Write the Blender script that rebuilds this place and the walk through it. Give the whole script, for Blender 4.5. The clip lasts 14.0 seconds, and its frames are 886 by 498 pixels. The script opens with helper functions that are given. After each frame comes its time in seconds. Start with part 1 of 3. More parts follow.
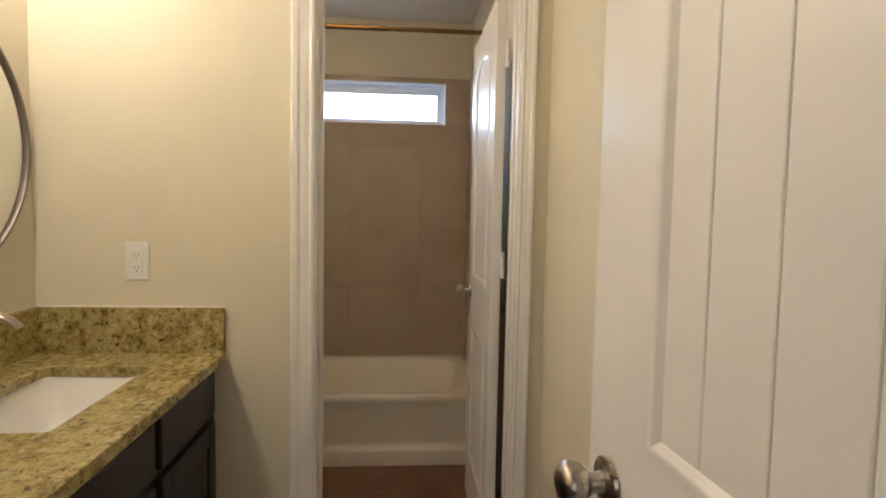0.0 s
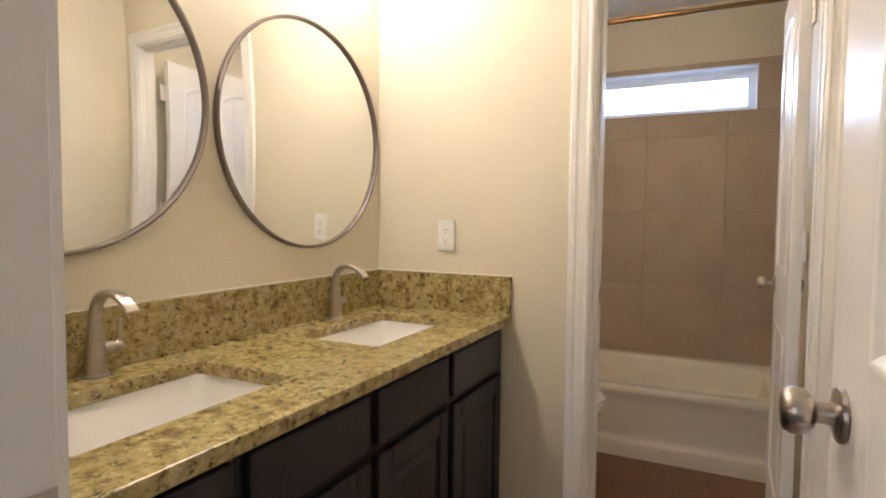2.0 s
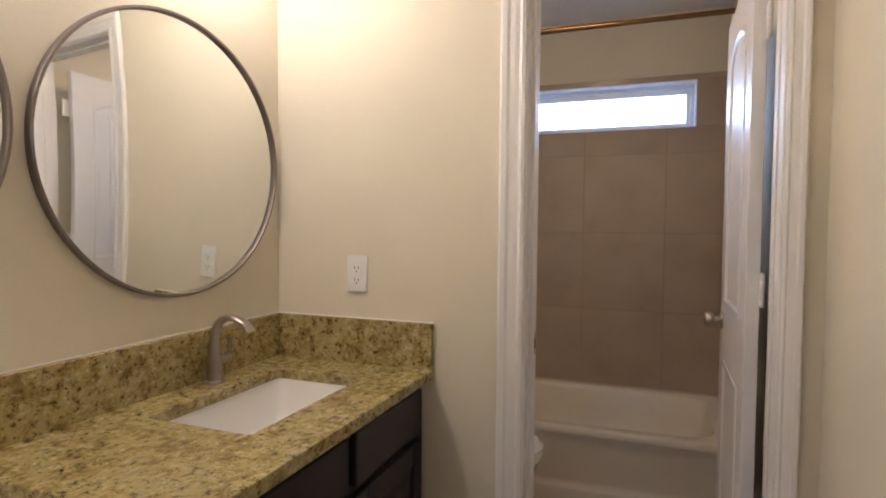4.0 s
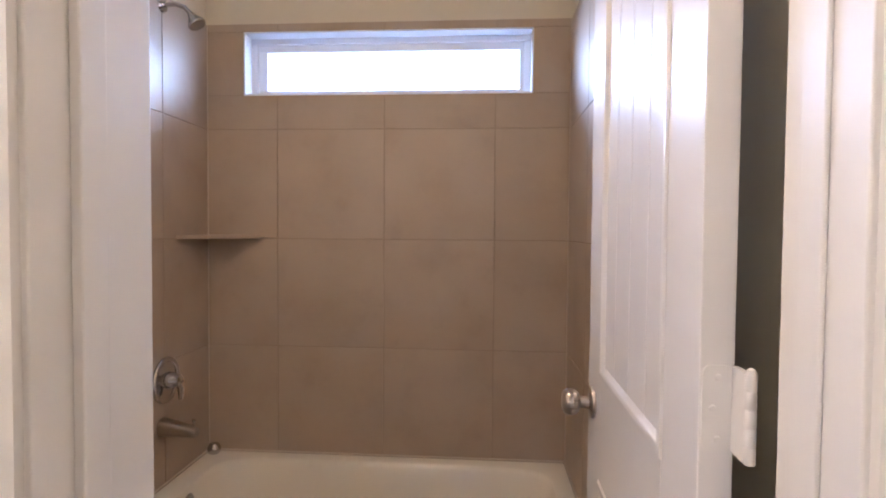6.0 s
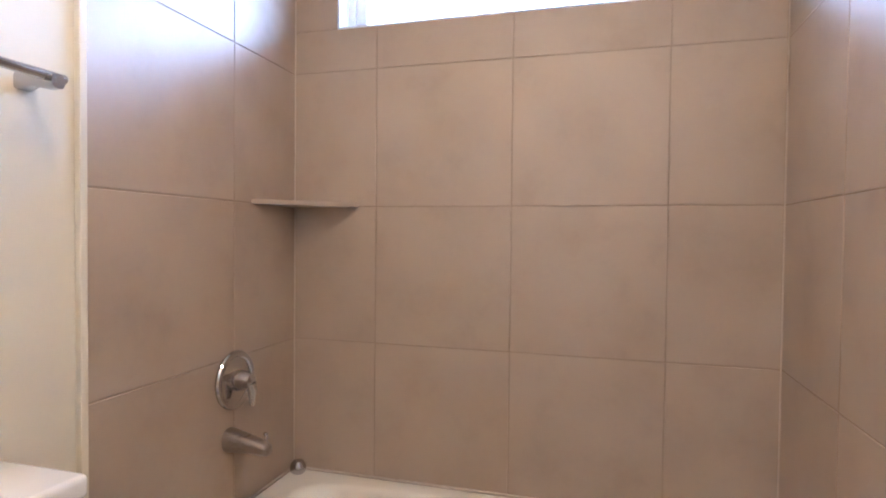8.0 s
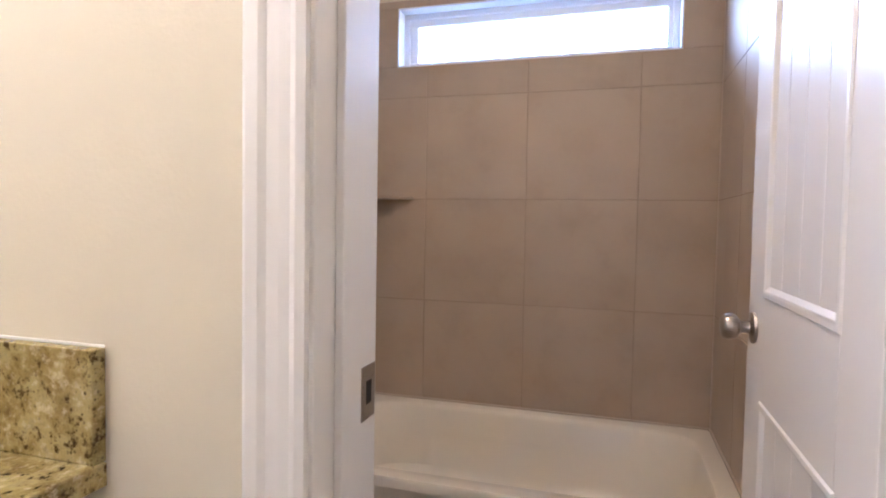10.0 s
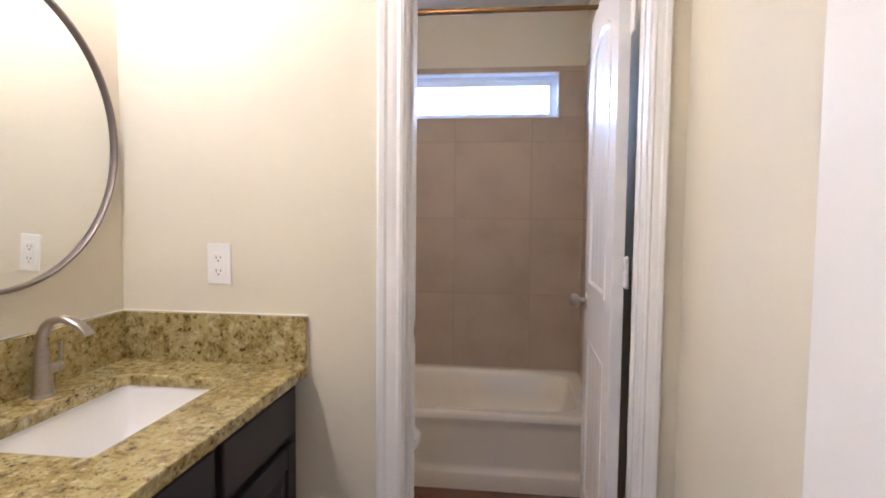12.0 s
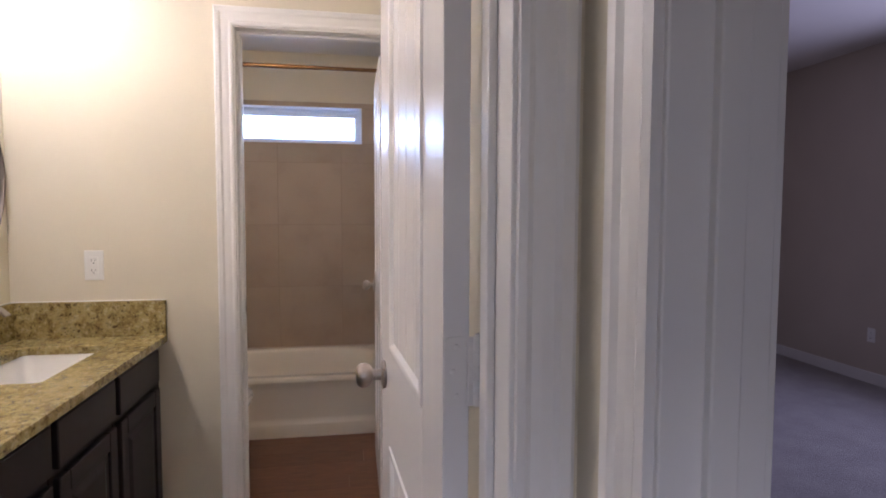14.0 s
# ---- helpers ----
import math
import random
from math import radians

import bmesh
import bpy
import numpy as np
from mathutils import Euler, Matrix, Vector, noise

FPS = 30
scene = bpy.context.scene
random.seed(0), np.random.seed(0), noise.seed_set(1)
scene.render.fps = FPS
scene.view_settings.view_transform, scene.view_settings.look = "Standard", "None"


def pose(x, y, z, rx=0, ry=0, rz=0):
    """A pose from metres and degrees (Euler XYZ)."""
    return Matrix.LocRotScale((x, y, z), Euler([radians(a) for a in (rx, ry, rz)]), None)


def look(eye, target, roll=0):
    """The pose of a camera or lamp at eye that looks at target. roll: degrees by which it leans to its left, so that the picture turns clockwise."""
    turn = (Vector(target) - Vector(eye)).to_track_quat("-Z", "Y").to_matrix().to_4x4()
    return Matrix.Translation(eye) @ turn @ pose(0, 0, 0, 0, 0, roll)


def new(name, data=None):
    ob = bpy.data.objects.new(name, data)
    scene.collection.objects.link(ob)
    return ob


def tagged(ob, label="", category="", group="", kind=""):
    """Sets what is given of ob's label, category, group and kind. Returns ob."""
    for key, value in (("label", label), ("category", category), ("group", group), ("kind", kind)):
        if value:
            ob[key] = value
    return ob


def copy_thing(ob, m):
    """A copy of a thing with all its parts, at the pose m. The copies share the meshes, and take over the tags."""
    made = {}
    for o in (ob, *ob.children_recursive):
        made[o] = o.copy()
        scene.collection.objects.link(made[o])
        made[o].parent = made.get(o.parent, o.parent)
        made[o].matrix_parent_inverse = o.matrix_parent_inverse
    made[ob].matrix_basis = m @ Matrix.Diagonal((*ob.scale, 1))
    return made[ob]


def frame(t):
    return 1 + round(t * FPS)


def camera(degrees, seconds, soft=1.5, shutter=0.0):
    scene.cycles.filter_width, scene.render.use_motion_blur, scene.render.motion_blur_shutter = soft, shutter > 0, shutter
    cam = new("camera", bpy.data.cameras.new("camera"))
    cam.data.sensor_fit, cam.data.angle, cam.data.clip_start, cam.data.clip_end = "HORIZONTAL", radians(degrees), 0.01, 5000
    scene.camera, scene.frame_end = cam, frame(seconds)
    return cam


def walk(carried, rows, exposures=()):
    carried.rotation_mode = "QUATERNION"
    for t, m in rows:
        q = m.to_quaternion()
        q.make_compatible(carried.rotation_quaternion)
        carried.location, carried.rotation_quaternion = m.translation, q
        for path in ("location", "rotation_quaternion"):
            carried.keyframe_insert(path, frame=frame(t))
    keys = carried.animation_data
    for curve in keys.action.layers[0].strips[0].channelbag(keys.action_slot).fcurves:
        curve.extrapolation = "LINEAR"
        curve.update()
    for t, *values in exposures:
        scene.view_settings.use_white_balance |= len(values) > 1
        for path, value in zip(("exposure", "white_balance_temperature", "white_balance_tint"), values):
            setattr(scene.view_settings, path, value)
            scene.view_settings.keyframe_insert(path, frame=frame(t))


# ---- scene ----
cam = camera(76.0, 14.0, 1.9)
PATH = [
    (0, (1.166, -2.017, 1.333), (1.324, -0.028, 1.201), 1.1),
    (0.5, (1.203, -1.989, 1.307), (1.016, -0.001, 1.195), 0.6),
    (1, (1.241, -2.067, 1.318), (0.732, -0.138, 1.18), 1.2),
    (1.5, (1.269, -2.104, 1.249), (0.522, -0.252, 1.137), 0.8),
    (2, (1.297, -2.134, 1.225), (0.417, -0.342, 1.12), 0.6),
    (2.5, (1.315, -2.146, 1.225), (0.369, -0.387, 1.124), 0.6),
    (3, (1.338, -2.115, 1.271), (0.377, -0.365, 1.165), 0.7),
    (3.5, (1.271, -1.973, 1.293), (0.356, -0.198, 1.193), 0.9),
    (4, (1.252, -1.812, 1.315), (0.555, 0.061, 1.237), 0.5),
    (4.2, (1.235, -1.726, 1.336), (0.662, 0.188, 1.243), 0.9),
    (6.3, (1.291, -0.476, 1.327), (1.148, 1.518, 1.271), 0.4),
    (6.5, (1.305, -0.373, 1.315), (1.139, 1.62, 1.271), 0.2),
    (7, (1.258, -0.193, 1.301), (1.011, 1.791, 1.252), 0.5),
    (7.5, (1.156, -0.088, 1.252), (0.763, 1.872, 1.205), 0.5),
    (8, (1.131, -0.069, 1.196), (0.585, 1.854, 1.148), 0.6),
    (8.5, (1.159, -0.105, 1.18), (0.52, 1.789, 1.117), 0.7),
    (9, (1.226, -0.272, 1.173), (0.562, 1.613, 1.096), 0.8),
    (9.2, (1.243, -0.35, 1.173), (0.582, 1.536, 1.094), 0.9),
    (11.3, (1.145, -1.443, 1.258), (0.838, 0.529, 1.137), 0.6),
    (11.5, (1.159, -1.516, 1.285), (0.881, 0.46, 1.155), 0.7),
    (12, (1.201, -1.75, 1.313), (0.96, 0.232, 1.19), 0.6),
    (12.5, (1.219, -2.016, 1.317), (1.014, -0.03, 1.196), 0.5),
    (13, (1.23, -2.245, 1.34), (1.104, -0.253, 1.221), 0.5),
    (13.2, (1.247, -2.34, 1.354), (1.174, -0.345, 1.233), 0.5),
    (13.5, (1.287, -2.474, 1.363), (1.325, -0.478, 1.242), 0.5),
    (14, (1.346, -2.625, 1.364), (1.68, -0.657, 1.245), 0.2),
]
LAMP = 33.0
WINDOW_W = 38.0
BATH_LAMP = 29.0
walk(cam, [(t, look(eye, target, roll)) for t, eye, target, roll in PATH],
     [(0.0, -0.08, 6600, 14), (1.0, 0.2, 6300, 16), (2.0, 0.4, 6150, 18), (3.0, 0.38, 6050, 18), (4.0, -0.12, 5950, 23), (4.2, -0.15, 5950, 23), (6.3, 0.75, 5650, 27), (7.0, 1.05, 5450, 25), (8.0, 1.33, 5300, 25), (8.5, 1.32, 5300, 25), (9.2, 1.16, 5350, 25),
      (11.3, 0.5, 5400, 24), (12.0, 0.6, 5300, 23), (12.5, 0.66, 5250, 22), (13.2, 0.46, 5350, 23), (14.0, 0.12, 5500, 26)])

# ---- world and light ----
world = bpy.data.worlds.new("world")
scene.world = world
world.use_nodes = True
wt = world.node_tree
sky = wt.nodes.new("ShaderNodeTexSky")
sky.sky_type, sky.sun_disc, sky.sun_elevation, sky.sun_rotation = "NISHITA", False, radians(38), radians(200)
wt.links.new(sky.outputs[0], wt.nodes["Background"].inputs[0])
wt.nodes["Background"].inputs[1].default_value = 0.15
sun = new("sun", bpy.data.lights.new("sun", "SUN"))
sun.data.energy, sun.data.angle, sun.data.color = 1.0, radians(12), (1, 0.96, 0.9)
sun.matrix_basis = look((-2, -6, 6), (0.7, 1.2, 1))


def window_light(name, x, y, z, w, h, aim, power, color, spread):
    """Sky light in a window's opening."""
    li = bpy.data.lights.new(name, "AREA")
    li.shape, li.size, li.size_y, li.energy, li.color = "RECTANGLE", w, h, power, color
    li.spread = radians(spread)
    ob = new(name, li)
    ob.matrix_basis = look((x, y, z), aim)
    return ob


# daylight between the garden and the eave outside the bath window
window_light("window_light", 0.56, 2.16, 2.095, 2.32, 0.27, (0.56, 0.0, 2.095), WINDOW_W, (0.50, 0.72, 1.0), 180)
window_light("bedroom_window_light", 5.62, -0.2, 1.6, 1.5, 1.2, (0.0, -0.2, 1.6), 26.0, (0.80, 0.78, 1.0), 170)
# weak fill for daylight from the south, in an unseen, added hall opening
window_light("hall_fill_light", 0.8, -3.76, 1.55, 0.95, 1.15, (0.9, 0.0, 1.4), 0.06, (0.94, 0.84, 0.96), 170)


# ---- materials ----
def node(nt, kind, **values):
    n = nt.nodes.new(kind)
    for k, v in values.items():
        n.inputs[k].default_value = v
    return n


def ramp(nt, source, stops):
    r = nt.nodes.new("ShaderNodeValToRGB")
    els = r.color_ramp.elements
    while len(els) < len(stops):
        els.new(0.5)
    for e, (p, c) in zip(els, stops):
        e.position, e.color = p, (*c, 1) if len(c) == 3 else c
    nt.links.new(source, r.inputs[0])
    return r.outputs[0]


def base(name, rough=0.5, metal=0.0, coat=0.0):
    m = bpy.data.materials.new(name)
    m.use_nodes = True
    nt = m.node_tree
    b = nt.nodes["Principled BSDF"]
    b.inputs["Roughness"].default_value, b.inputs["Metallic"].default_value = rough, metal
    b.inputs["Coat Weight"].default_value = coat
    tc = nt.nodes.new("ShaderNodeTexCoord")
    return m, nt, b, tc.outputs["Object"]


def bumped(nt, b, height, strength, distance):
    n = node(nt, "ShaderNodeBump", Strength=strength, Distance=distance)
    nt.links.new(height, n.inputs["Height"])
    nt.links.new(n.outputs[0], b.inputs["Normal"])


def noise_tex(nt, co, scale, detail=4.0, rough=0.5, stretch=None):
    if stretch:
        mp = nt.nodes.new("ShaderNodeMapping")
        mp.inputs["Scale"].default_value = stretch
        nt.links.new(co, mp.inputs[0])
        co = mp.outputs[0]
    n = node(nt, "ShaderNodeTexNoise", Scale=scale, Detail=detail, Roughness=rough)
    nt.links.new(co, n.inputs["Vector"])
    return n.outputs["Fac"]


def mix(nt, fac, a, b, kind="MIX"):
    n = nt.nodes.new("ShaderNodeMix")
    n.data_type, n.blend_type = "RGBA", kind
    for sock, v in ((n.inputs["Factor"], fac), (n.inputs[6], a), (n.inputs[7], b)):
        if isinstance(v, (int, float)):
            sock.default_value = v
        elif isinstance(v, tuple):
            sock.default_value = (*v, 1)
        else:
            nt.links.new(v, sock)
    return n.outputs[2]


def painted(name, color, rough, vary=0.05, grain=220.0, depth=0.0006, coat=0.0, metal=0.0, strength=0.25):
    """A coat of paint or enamel: slow shifts of tone, fine relief."""
    m, nt, b, co = base(name, rough, metal, coat)
    slow = noise_tex(nt, co, 1.7, 5)
    lo = tuple(c * (1 - vary) for c in color)
    hi = tuple(min(1, c * (1 + vary)) for c in color)
    nt.links.new(ramp(nt, slow, [(0.3, lo), (0.7, hi)]), b.inputs["Base Color"])
    if depth:
        bumped(nt, b, noise_tex(nt, co, grain, 3), strength, depth)
    return m


WALL = painted("wall_paint", (0.695, 0.637, 0.50), 0.85, 0.04, 130, 0.0012, strength=0.35)
CEIL = painted("ceiling_paint", (0.72, 0.69, 0.64), 0.8, 0.03, 90, 0.003)
TRIM = painted("white_trim_paint", (0.80, 0.78, 0.75), 0.42, 0.02, 35, 0.0)
DOORM = painted("white_door_paint", (0.80, 0.78, 0.76), 0.27, 0.02, 45, 0.0)
HINGE = painted("painted_hinge", (0.76, 0.74, 0.71), 0.35, 0.05, 150, 0.0004)
VINYL = painted("white_vinyl", (0.78, 0.80, 0.84), 0.35, 0.02, 200, 0.0002)
PORC = painted("white_porcelain", (0.82, 0.80, 0.76), 0.1, 0.015, 20, 0.0, coat=0.3)
ENAMEL = painted("tub_enamel", (0.80, 0.74, 0.62), 0.25, 0.02, 20, 0.0, coat=0.15)
PLASTIC = painted("white_plastic", (0.80, 0.79, 0.75), 0.3, 0.01, 300, 0.0002)
SLOT = painted("dark_slot", (0.02, 0.02, 0.02), 0.6, 0.1)
CAB = painted("dark_stained_wood", (0.017, 0.0125, 0.0135), 0.45, 0.25, 90, 0.0005)
GROUT = painted("grout", (0.37, 0.29, 0.215), 0.9, 0.12, 300, 0.001)
CAULK = painted("beige_caulk", (0.58, 0.49, 0.39), 0.6, 0.06, 200, 0.0004)
BEDWALL = painted("bedroom_wall_paint", (0.55, 0.48, 0.40), 0.6, 0.04, 130, 0.0012)


def metal(name, color, rough, stretch=(1, 1, 40)):
    m, nt, b, co = base(name, rough, 1.0)
    n = noise_tex(nt, co, 30, 4, 0.6, stretch)
    nt.links.new(ramp(nt, n, [(0.25, tuple(c * 0.88 for c in color)), (0.75, color)]), b.inputs["Base Color"])
    nt.links.new(ramp(nt, n, [(0.2, (rough * 0.8,) * 3), (0.8, (rough * 1.3,) * 3)]), b.inputs["Roughness"])
    return m


NICKEL = metal("brushed_nickel", (0.45, 0.40, 0.35), 0.29)
CHROME = metal("chrome", (0.56, 0.55, 0.56), 0.10)
BRONZE = metal("dull_brass", (0.22, 0.125, 0.05), 0.36, (40, 1, 1))
FRAMEM = metal("dark_pewter", (0.25, 0.215, 0.19), 0.48)

MIRROR, nt, b, co = base("mirror_glass", 0.012, 1.0)
nt.links.new(ramp(nt, noise_tex(nt, co, 3), [(0.3, (0.86, 0.88, 0.86)), (0.7, (0.88, 0.89, 0.87))]), b.inputs["Base Color"])

GLASS, nt, b, co = base("window_glass", 0.02)
b.inputs["Transmission Weight"].default_value, b.inputs["IOR"].default_value = 1.0, 1.05

SHADE, nt, b, co = base("lit_opal_glass", 0.4)
b.inputs["Base Color"].default_value = (0.9, 0.85, 0.75, 1)
b.inputs["Emission Color"].default_value = (1.0, 0.91, 0.775, 1)
b.inputs["Emission Strength"].default_value = LAMP

DOME, nt, b, co = base("lit_dome_glass", 0.4)
b.inputs["Base Color"].default_value = (0.9, 0.85, 0.75, 1)
b.inputs["Emission Color"].default_value = (1.0, 0.76, 0.46, 1)
b.inputs["Emission Strength"].default_value = BATH_LAMP

GRANITE, nt, b, co = base("golden_granite", 0.24, 0.0, 0.08)
big = noise_tex(nt, co, 21, 8, 0.66)
mid = noise_tex(nt, co, 62, 6, 0.68, (1.0, 0.75, 1.0))
fine = noise_tex(nt, co, 120, 4, 0.6)
col = ramp(nt, big, [(0.30, (0.14, 0.088, 0.030)), (0.43, (0.285, 0.215, 0.072)), (0.55, (0.41, 0.335, 0.13)), (0.70, (0.275, 0.235, 0.125))])
col = mix(nt, ramp(nt, mid, [(0.54, (0, 0, 0)), (0.68, (0.85, 0.85, 0.85))]), col, (0.60, 0.51, 0.30))
col = mix(nt, ramp(nt, mid, [(0.36, (1, 1, 1)), (0.45, (0, 0, 0))]), col, (0.075, 0.045, 0.016))
vo = node(nt, "ShaderNodeTexVoronoi", Scale=115.0)
nt.links.new(co, vo.inputs["Vector"])
spots = nt.nodes.new("ShaderNodeMath")
spots.operation = "MULTIPLY"
nt.links.new(ramp(nt, vo.outputs["Distance"], [(0.18, (1, 1, 1)), (0.34, (0, 0, 0))]), spots.inputs[0])
nt.links.new(ramp(nt, noise_tex(nt, co, 22, 5, 0.6), [(0.50, (0, 0, 0)), (0.62, (1, 1, 1))]), spots.inputs[1])
col = mix(nt, spots.outputs[0], col, (0.035, 0.024, 0.014))
col = mix(nt, ramp(nt, fine, [(0.35, (0.25, 0.25, 0.25)), (0.5, (0, 0, 0))]), col, (0.16, 0.11, 0.05))
nt.links.new(col, b.inputs["Base Color"])

TILE, nt, b, co = base("beige_porcelain_tile", 0.3, 0.0, 0.05)
info = nt.nodes.new("ShaderNodeObjectInfo")
shift = nt.nodes.new("ShaderNodeVectorMath")
shift.operation = "ADD"
scl = nt.nodes.new("ShaderNodeVectorMath")
scl.operation = "SCALE"
scl.inputs[0].default_value = (7, 13, 5)
nt.links.new(info.outputs["Random"], scl.inputs["Scale"])
nt.links.new(co, shift.inputs[0])
nt.links.new(scl.outputs[0], shift.inputs[1])
co2 = shift.outputs[0]
tone = noise_tex(nt, co2, 4.5, 8, 0.6)
col = ramp(nt, tone, [(0.28, (0.395, 0.30, 0.215)), (0.5, (0.46, 0.36, 0.265)), (0.72, (0.505, 0.405, 0.305))])
col = mix(nt, ramp(nt, noise_tex(nt, co2, 9, 7, 0.55), [(0.45, (0, 0, 0)), (0.85, (0.16, 0.16, 0.16))]), col, (0.27, 0.195, 0.125))
col = mix(nt, 0.18, col, ramp(nt, info.outputs["Random"], [(0.0, (0.31, 0.25, 0.19)), (1.0, (0.43, 0.35, 0.28))]))
nt.links.new(col, b.inputs["Base Color"])
nt.links.new(ramp(nt, noise_tex(nt, co2, 6, 5), [(0.3, (0.37,) * 3), (0.7, (0.42,) * 3)]), b.inputs["Roughness"])
bumped(nt, b, noise_tex(nt, co2, 7, 3), 0.05, 0.002)

WOOD, nt, b, co = base("brown_wood_plank", 0.33)
info = nt.nodes.new("ShaderNodeObjectInfo")
shift = nt.nodes.new("ShaderNodeVectorMath")
shift.operation = "ADD"
scl = nt.nodes.new("ShaderNodeVectorMath")
scl.operation = "SCALE"
scl.inputs[0].default_value = (9, 5, 3)
nt.links.new(info.outputs["Random"], scl.inputs["Scale"])
nt.links.new(co, shift.inputs[0])
nt.links.new(scl.outputs[0], shift.inputs[1])
grain = noise_tex(nt, shift.outputs[0], 9, 8, 0.62, (1.2, 12, 1))
col = ramp(nt, grain, [(0.28, (0.085, 0.034, 0.017)), (0.5, (0.165, 0.072, 0.036)), (0.72, (0.235, 0.112, 0.058))])
col = mix(nt, 0.3, col, ramp(nt, info.outputs["Random"], [(0.0, (0.10, 0.042, 0.022)), (1.0, (0.22, 0.105, 0.055))]))
nt.links.new(col, b.inputs["Base Color"])
bumped(nt, b, grain, 0.15, 0.001)

CARPET, nt, b, co = base("grey_carpet", 0.95)
pile = noise_tex(nt, co, 160, 6, 0.7)
col = ramp(nt, pile, [(0.3, (0.28, 0.255, 0.25)), (0.7, (0.52, 0.485, 0.47))])
nt.links.new(mix(nt, 0.4, col, ramp(nt, noise_tex(nt, co, 5, 6), [(0.3, (0.22, 0.2, 0.19)), (0.7, (0.38, 0.35, 0.33))])), b.inputs["Base Color"])
bumped(nt, b, pile, 0.8, 0.01)


# ---- mesh helpers ----
def part(name, bm, material, parent=None, label="", smooth=False):
    """Links a bmesh, in world places, as one mesh object under a thing or a part."""
    bmesh.ops.recalc_face_normals(bm, faces=bm.faces)
    me = bpy.data.meshes.new(name)
    bm.to_mesh(me)
    bm.free()
    me.materials.append(material)
    if smooth:
        for p in me.polygons:
            p.use_smooth = True
        me.set_sharp_from_angle(angle=radians(38))
    ob = new(name, me)
    if parent:
        ob.parent = parent
        m, up = Matrix(), parent
        chain = []
        while up:
            chain.append(up)
            up = up.parent
        for o in reversed(chain):
            m = m @ o.matrix_parent_inverse @ o.matrix_basis
        ob.matrix_parent_inverse = m.inverted()
    if label:
        ob["label"] = label
    return ob


def thing(name, place, label, category, group="", kind=""):
    ob = new(name)
    ob.empty_display_size = 0.1
    ob.matrix_basis = Matrix.Translation(place)
    return tagged(ob, label, category, group, kind)


def box(x0, x1, y0, y1, z0, z1, r=0.0, seg=2, bm=None):
    out = bm or bmesh.new()
    t = bmesh.new()
    bmesh.ops.create_cube(t, size=1, matrix=Matrix.Translation(((x0 + x1) / 2, (y0 + y1) / 2, (z0 + z1) / 2)) @ Matrix.Diagonal((x1 - x0, y1 - y0, z1 - z0, 1)))
    if r:
        bmesh.ops.bevel(t, geom=t.edges[:], offset=r, segments=seg, affect="EDGES", profile=0.5)
    vs = {v: out.verts.new(v.co) for v in t.verts}
    for f in t.faces:
        out.faces.new([vs[v] for v in f.verts])
    t.free()
    return out


def loft(rings, cap0=True, cap1=True, bm=None, closed=True):
    out = bm or bmesh.new()
    rows = [[out.verts.new(p) for p in ring] for ring in rings]
    n = len(rows[0])
    for a, c in zip(rows, rows[1:]):
        for i in range(n if closed else n - 1):
            out.faces.new((a[i], a[(i + 1) % n], c[(i + 1) % n], c[i]))
    if cap0:
        out.faces.new(rows[0])
    if cap1:
        out.faces.new(rows[-1][::-1])
    return out


def lathe(profile, m, seg=28, bm=None):
    """Turns (radius, height) pairs round the z axis of m."""
    rings = [[m @ Vector((max(r, 1e-4) * math.cos(a), max(r, 1e-4) * math.sin(a), h)) for a in [2 * math.pi * i / seg for i in range(seg)]] for r, h in profile]
    return loft(rings, True, True, bm)


def rounded(cx, cy, a, b, z, n=5.0, seg=56):
    """A ring between an ellipse (n = 2) and a rectangle (n large)."""
    ring = []
    for i in range(seg):
        t = 2 * math.pi * (i + 0.5) / seg
        c, s = math.cos(t), math.sin(t)
        ring.append(Vector((cx + a * math.copysign(abs(c) ** (2 / n), c), cy + b * math.copysign(abs(s) ** (2 / n), s), z)))
    return ring


def tube(path, radius, seg=14, bm=None, flat=1.0):
    """A round bar along points; radius may be a list; flat squeezes it across."""
    rings = []
    for i, p in enumerate(path):
        d = (Vector(path[min(i + 1, len(path) - 1)]) - Vector(path[max(i - 1, 0)])).normalized()
        side = d.cross(Vector((0, 0, 1)))
        side = Vector((0, 1, 0)) if side.length < 0.05 else side.normalized()
        up = side.cross(d)
        r = radius[i] if isinstance(radius, list) else radius
        rings.append([Vector(p) + (side * math.cos(2 * math.pi * k / seg) + up * math.sin(2 * math.pi * k / seg) * flat) * r for k in range(seg)])
    return loft(rings, True, True, bm)


X90 = Matrix.Rotation(radians(90), 4, "Y")      # z axis to +x
XM90 = Matrix.Rotation(radians(-90), 4, "Y")    # z axis to -x
YM90 = Matrix.Rotation(radians(90), 4, "X")     # z axis to -y

# ---- setting: the plan in metres ----
XW, XE = 0.078, 1.638           # vanity room, west and east walls
YN, YNB = -0.231, -0.066        # wall between the vanity room and the bath
YNR = -0.115                    # its back on the hinge side
YS, YSB = -1.895, -2.035        # wall with the entry door
XT = 1.625                      # bath, east wall
YB = 1.708                      # bath, back wall
TOP = 2.545                     # ceilings
HALL = 1.600                    # hall, east wall
BX0, BX1 = 0.914, 1.538         # bath door opening
EX0, EX1 = 0.872, 1.520         # entry door opening
HEAD = 2.103
WX0, WX1, WZ0, WZ1 = 0.248, 1.460, 1.892, 2.156   # bath window


def wall(name, boxes, material, label):
    bm = bmesh.new()
    for bx in boxes:
        box(*bx, bm=bm)
    return tagged(part(name, bm, material), label, "wall", kind="structure")


